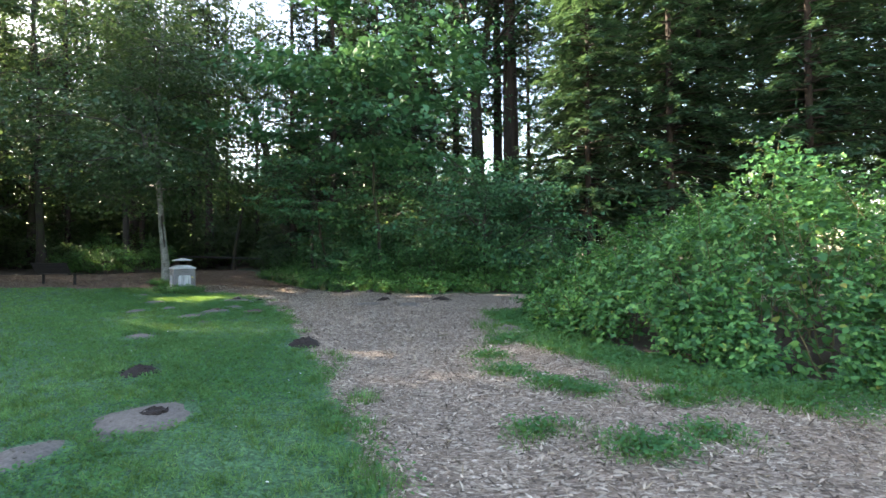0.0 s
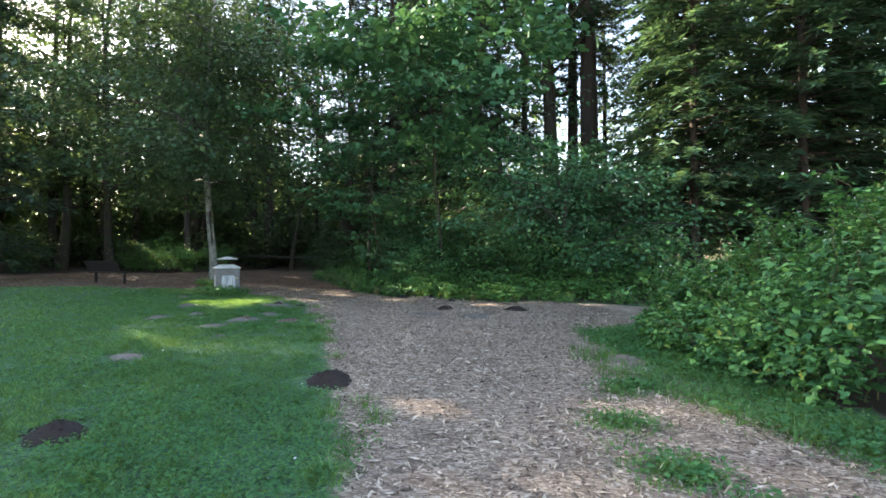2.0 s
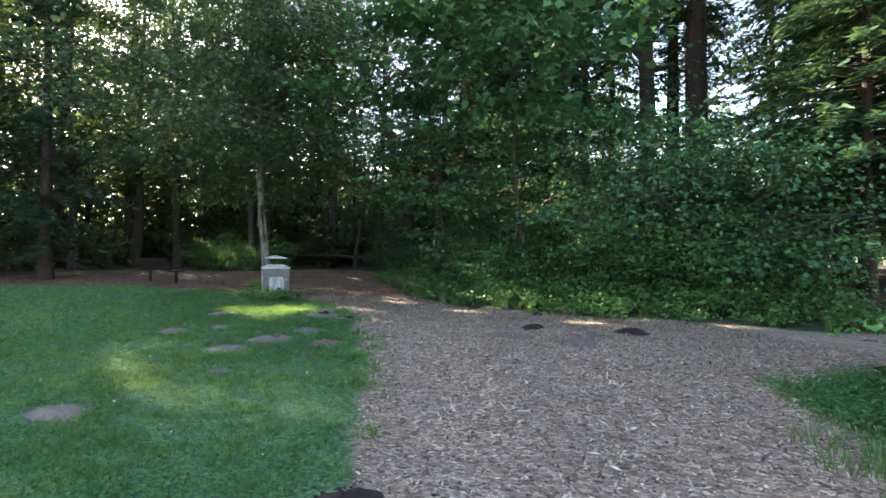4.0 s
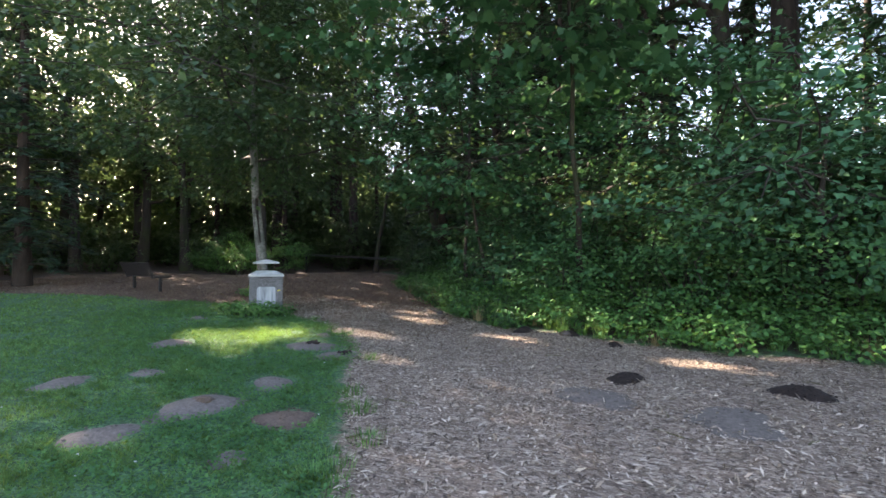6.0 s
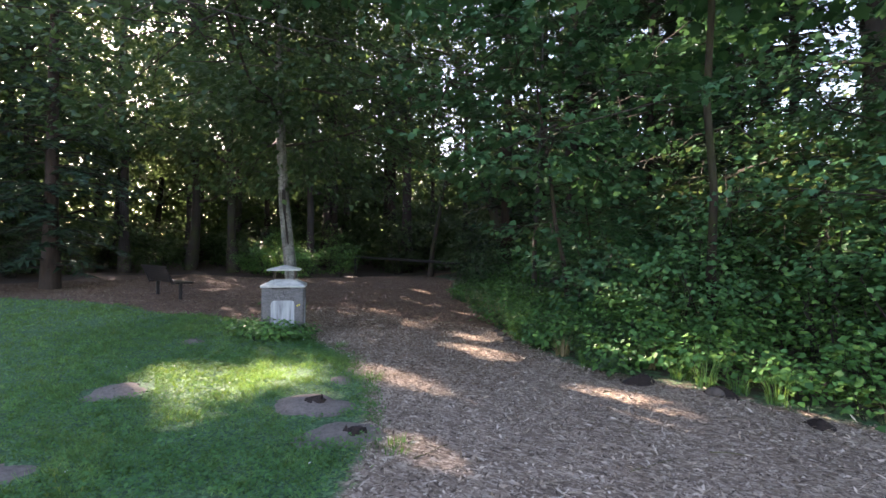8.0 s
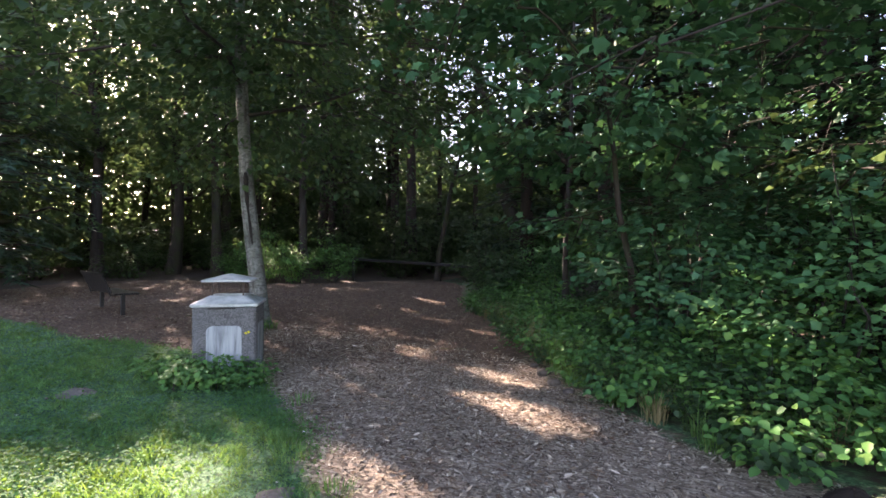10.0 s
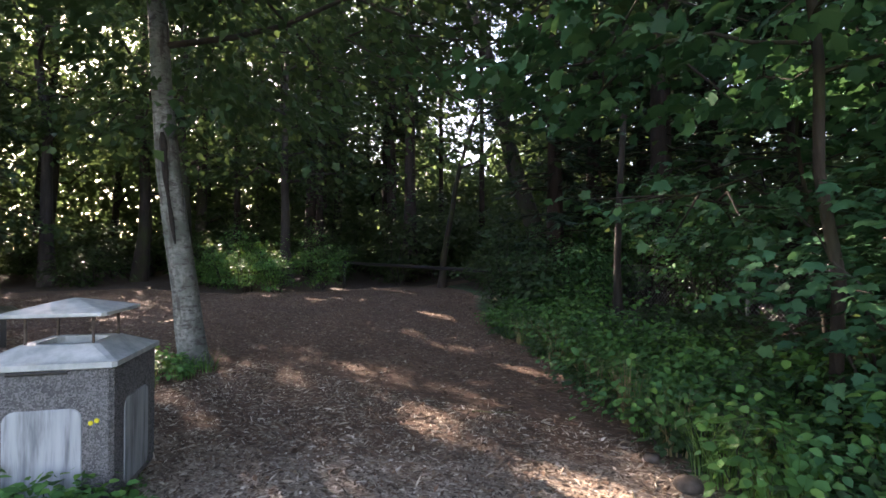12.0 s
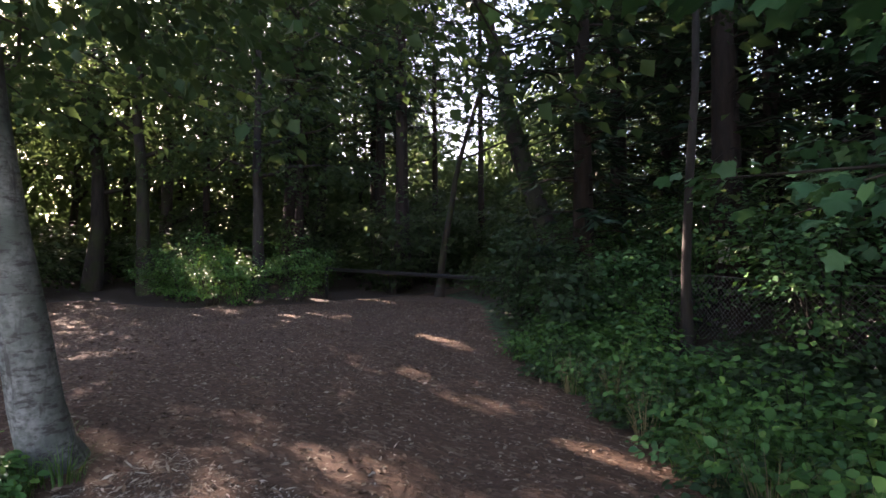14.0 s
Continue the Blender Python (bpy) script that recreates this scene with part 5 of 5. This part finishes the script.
def wire_fence():
    a, b = np.array((-8.1, 25.7)), np.array((-3.4, 21.4))
    th = thing("wire_fence", (0, 0, 0), "sagging chain-link fence half hidden behind bank shrubs", "fence")
    L = float(np.hypot(*(b - a)))
    d = (b - a) / L
    n = int(L / 0.075)
    top, low = 1.22, 0.25
    tubes = []
    rows = int((top - low) / 0.075)
    for i in range(-rows, n + rows):
        for sgn in (1, -1):
            s0, s1 = (i * 0.075, i * 0.075 + rows * 0.075) if sgn > 0 else (i * 0.075 + rows * 0.075, i * 0.075)
            ss = np.array((s0, s1))
            if ss.max() <= 0 or ss.min() >= L:
                continue
            u = np.clip((np.clip(ss, 0, L) - s0) / (s1 - s0), 0, 1)
            sp = s0 + (s1 - s0) * u
            zp = low + (top - low) * u
            pts = [(a[0] + d[0] * q, a[1] + d[1] * q, z + 0.03 * math.sin(q * 2.0)) for q, z in zip(sp, zp)]
            tubes.append(tube(pts, (0.0028, 0.0028), 3))
    v, f = join_tubes(tubes)
    tagged(link("mesh_wire", raw_mesh("mesh_wire", v, f), GALV, th, "diamond-mesh galvanised wire"), kind="stuff")
    for k in range(3):
        q = a + d * (0.1 + (L - 0.2) * k / 2)
        part("post", pipe((q[0], q[1], 0.0), (q[0], q[1], 1.32), 0.024, 8), GALV, th)
    pts = [(a[0] + d[0] * s, a[1] + d[1] * s, top + 0.03 * math.sin(s * 2.0)) for s in np.linspace(0, L, 20)]
    v, f = tube(pts, (0.005,) * 20, 5)
    link("top_wire", raw_mesh("top_wire", v, f), GALV, th)


wire_fence()


def molehill(x, y, rad, h, mat, seed, label, core=None):
    """A low lumpy heap of soil."""
    r = np.random.default_rng(seed)
    n, m = 22, 9
    ph = r.random(6) * 6.283
    vs = []
    for j in range(m + 1):
        t = j / m
        for i in range(n):
            a = i * 2 * math.pi / n
            w = rad * (1 + 0.16 * math.sin(2 * a + ph[0]) + 0.10 * math.sin(3 * a + ph[1]) + 0.07 * math.sin(5 * a + ph[2]))
            z = h * (1 - t * t) ** 1.2 * (1 + 0.09 * r.standard_normal() * (t < 0.9)) - 0.012 * t
            vs.append((math.cos(a) * w * t, math.sin(a) * w * t, z if j else h))
    f = np.array([(j * n + i, (j + 1) * n + i, (j + 1) * n + (i + 1) % n, j * n + (i + 1) % n) for j in range(m) for i in range(n)])
    th = link("molehill", raw_mesh("molehill", np.array(vs), f), mat, shade=True)
    th.location = (x, y, float(ground_z((x, y))[0]))
    tagged(th, label, "molehill", "molehills")
    k = int(26 * (rad / 0.25) ** 2) if mat is not DRY_SOIL else 12
    c = np.column_stack((r.normal(0, rad * 0.55, (k, 2)), np.zeros(k)))
    d = np.hypot(c[:, 0], c[:, 1]) / rad
    c[:, 2] = h * np.clip(1 - d * d, 0, 1) + 0.004
    bm = bmesh.new()
    for q in c:
        bmesh.ops.create_icosphere(bm, subdivisions=1, radius=r.uniform(0.005, 0.014) if core is None else r.uniform(0.004, 0.010), matrix=Matrix.Translation(q) @ Matrix.Diagonal((1.2, 1, 0.75, 1)))
    tagged(part("loose_soil", bm, mat, th, "loose crumbs of soil"), kind="stuff")
    if core:
        bm = bmesh.new()
        bmesh.ops.create_icosphere(bm, subdivisions=2, radius=rad * 0.26, matrix=Matrix.Translation((0.03, 0.02, h * 0.85)) @ Matrix.Diagonal((1, 0.8, 0.28, 1)))
        for v in bm.verts:
            v.co += Vector(r.normal(0, rad * 0.03, 3))
        part("fresh_core", bm, core, th, "darker fresh soil in the middle")


for i, (x, y, rad, h) in enumerate([(-1.87, 7.3, 0.27, 0.09), (-3.12, 5.62, 0.24, 0.08), (-1.98, 13.5, 0.22, 0.07), (-0.42, 13.6, 0.26, 0.08), (-2.22, 15.55, 0.13, 0.06),
                                    (-2.95, 16.1, 0.2, 0.07), (-3.71, 16.2, 0.2, 0.08)]):
    molehill(x, y, rad, h, SOIL, 2000 + i, "fresh dark brown molehill of loose soil")
for i, (x, y, rad, h) in enumerate([(-2.0, 4.19, 0.42, 0.05), (-5.4, 11.1, 0.38, 0.06), (-6.25, 13.72, 0.42, 0.05), (-5.42, 13.3, 0.38, 0.04)]):
    molehill(x, y, rad, h, DRY_SOIL, 2020 + i, "flattened grey molehill with a darker middle", SOIL if i != 1 else BROWN_SOIL)
for i, (x, y, rad, h) in enumerate([(-2.4, 3.5, 0.3, 0.05), (-2.05, 3.8, 0.1, 0.03), (-7.2, 11.05, 0.34, 0.05), (-6.83, 11.65, 0.2, 0.04), (-5.35, 11.95, 0.3, 0.05), (-5.5, 10.35, 0.33, 0.05),
                                    (-8.14, 12.99, 0.38, 0.05), (-6.62, 14.54, 0.2, 0.03), (-9.87, 14.88, 0.2, 0.04), (-4.74, 7.81, 0.28, 0.05), (-4.55, 9.25, 0.2, 0.04), (-4.3, 10.4, 0.2, 0.04),
                                    (-2.09, 12.78, 0.55, 0.02), (-1.2, 12.5, 0.5, 0.02), (1.1, 8.9, 0.35, 0.06)]):
    molehill(x, y, rad * 0.85, h, DRY_SOIL, 2040 + i, "old dry grey molehill trodden flat")
molehill(-4.47, 11.17, 0.29, 0.06, BROWN_SOIL, 2070, "brown molehill settled in the grass")


def stick(x, y, L, rad, ang, seed, label="broken dry stick on the ground"):
    r = np.random.default_rng(seed)
    p = bend((-L / 2, 0, rad), (L / 2, 0, rad), 6, 0.0, rad * 0.8, r)
    v, f = tube(p, np.linspace(rad, rad * 0.4, 6), 5)
    ob = link("stick", raw_mesh("stick", v, f), CANE)
    ob.matrix_basis = pose(x, y, float(ground_z((x, y))[0]), 0, 0, ang)
    tagged(ob, label, "stick", "sticks")


r = np.random.default_rng(5)
for i in range(40):
    q = sample(60, (-14, 5, 3, 25), path_test, r)[0]
    stick(q[0], q[1], r.uniform(0.12, 0.45), r.uniform(0.004, 0.009), r.uniform(0, 180), 2100 + i)


def stone(x, y, rad, seed):
    r = np.random.default_rng(seed)
    bm = bmesh.new()
    bmesh.ops.create_icosphere(bm, subdivisions=2, radius=rad)
    for v in bm.verts:
        v.co *= 1 + 0.12 * noise.noise(v.co * (2.5 / rad) + Vector((seed, 0, 0)))
        v.co.z *= 0.6
    me = bpy.data.meshes.new("stone")
    bm.to_mesh(me)
    bm.free()
    ob = link("stone", me, STONE, shade=True)
    ob.location = (x, y, float(ground_z((x, y))[0]) + rad * 0.25)
    tagged(ob, "grey stone half sunk at the path's edge", "stone", "stones along the path")


for i, (x, y, rad) in enumerate([(-6.25, 18.25, 0.09), (-6.0, 17.85, 0.08), (-5.75, 17.55, 0.06), (-3.0, 16.0, 0.09), (-6.5, 18.6, 0.06)]):
    stone(x, y, rad, 30 + i)


def notice():
    th = thing("notice_sign", (-7.25, 25.85, 1.55), "small white notice fixed to a tree trunk", "sign", rz=20)
    bm = bmesh.new()
    box_bm(bm, -0.09, -0.012, -0.12, 0.09, 0, 0.26, 0.003)
    part("board", bm, SIGN_WHITE, th)
    for k in range(2):
        bm = bmesh.new()
        box_bm(bm, -0.06, -0.016, 0.16 - 0.05 * k, 0.06, -0.0125, 0.175 - 0.05 * k)
        part("text_bar", bm, BLACK_METAL, th)


notice()


def trunk_wound():
    """The long dark split in the pale tree's bark."""
    r = np.random.default_rng(3)
    bm = bmesh.new()
    face = math.radians(-46)
    rows = []
    for k in range(15):
        t = k / 14
        z = 1.42 + 1.2 * t
        w = 0.010 + 0.017 * math.sin(math.pi * t) * (1 + 0.6 * math.sin(11 * t)) + 0.03 * math.exp(-((t - 0.9) / 0.08) ** 2)
        cx = float(np.interp(z, (0.3, 1.0, 2.1, 3.5), (0.04, 0.12, 0.11, 0.10)))
        cy = float(np.interp(z, (0.3, 1.0, 2.1, 3.5), (-0.06, -0.20, -0.37, -0.49)))
        rad = 0.163 - 0.012 * z
        row = []
        for u in (-1, -0.5, 0, 0.5, 1):
            a = face + u * w / rad
            q = rad * (1.03 + 0.05 * (abs(u) < 0.9) + 0.03 * r.random())
            row.append(bm.verts.new((cx + math.cos(a) * q, cy + math.sin(a) * q, z)))
        rows.append(row)
    for a, b in zip(rows, rows[1:]):
        for i in range(4):
            bm.faces.new((a[i], a[i + 1], b[i + 1], b[i]))
    tree = [o for o in scene.objects if o.name == "alder_tree"][0]
    part("bark_wound", bm, DARK_WOUND, tree, "long dark split in the bark")


trunk_wound()
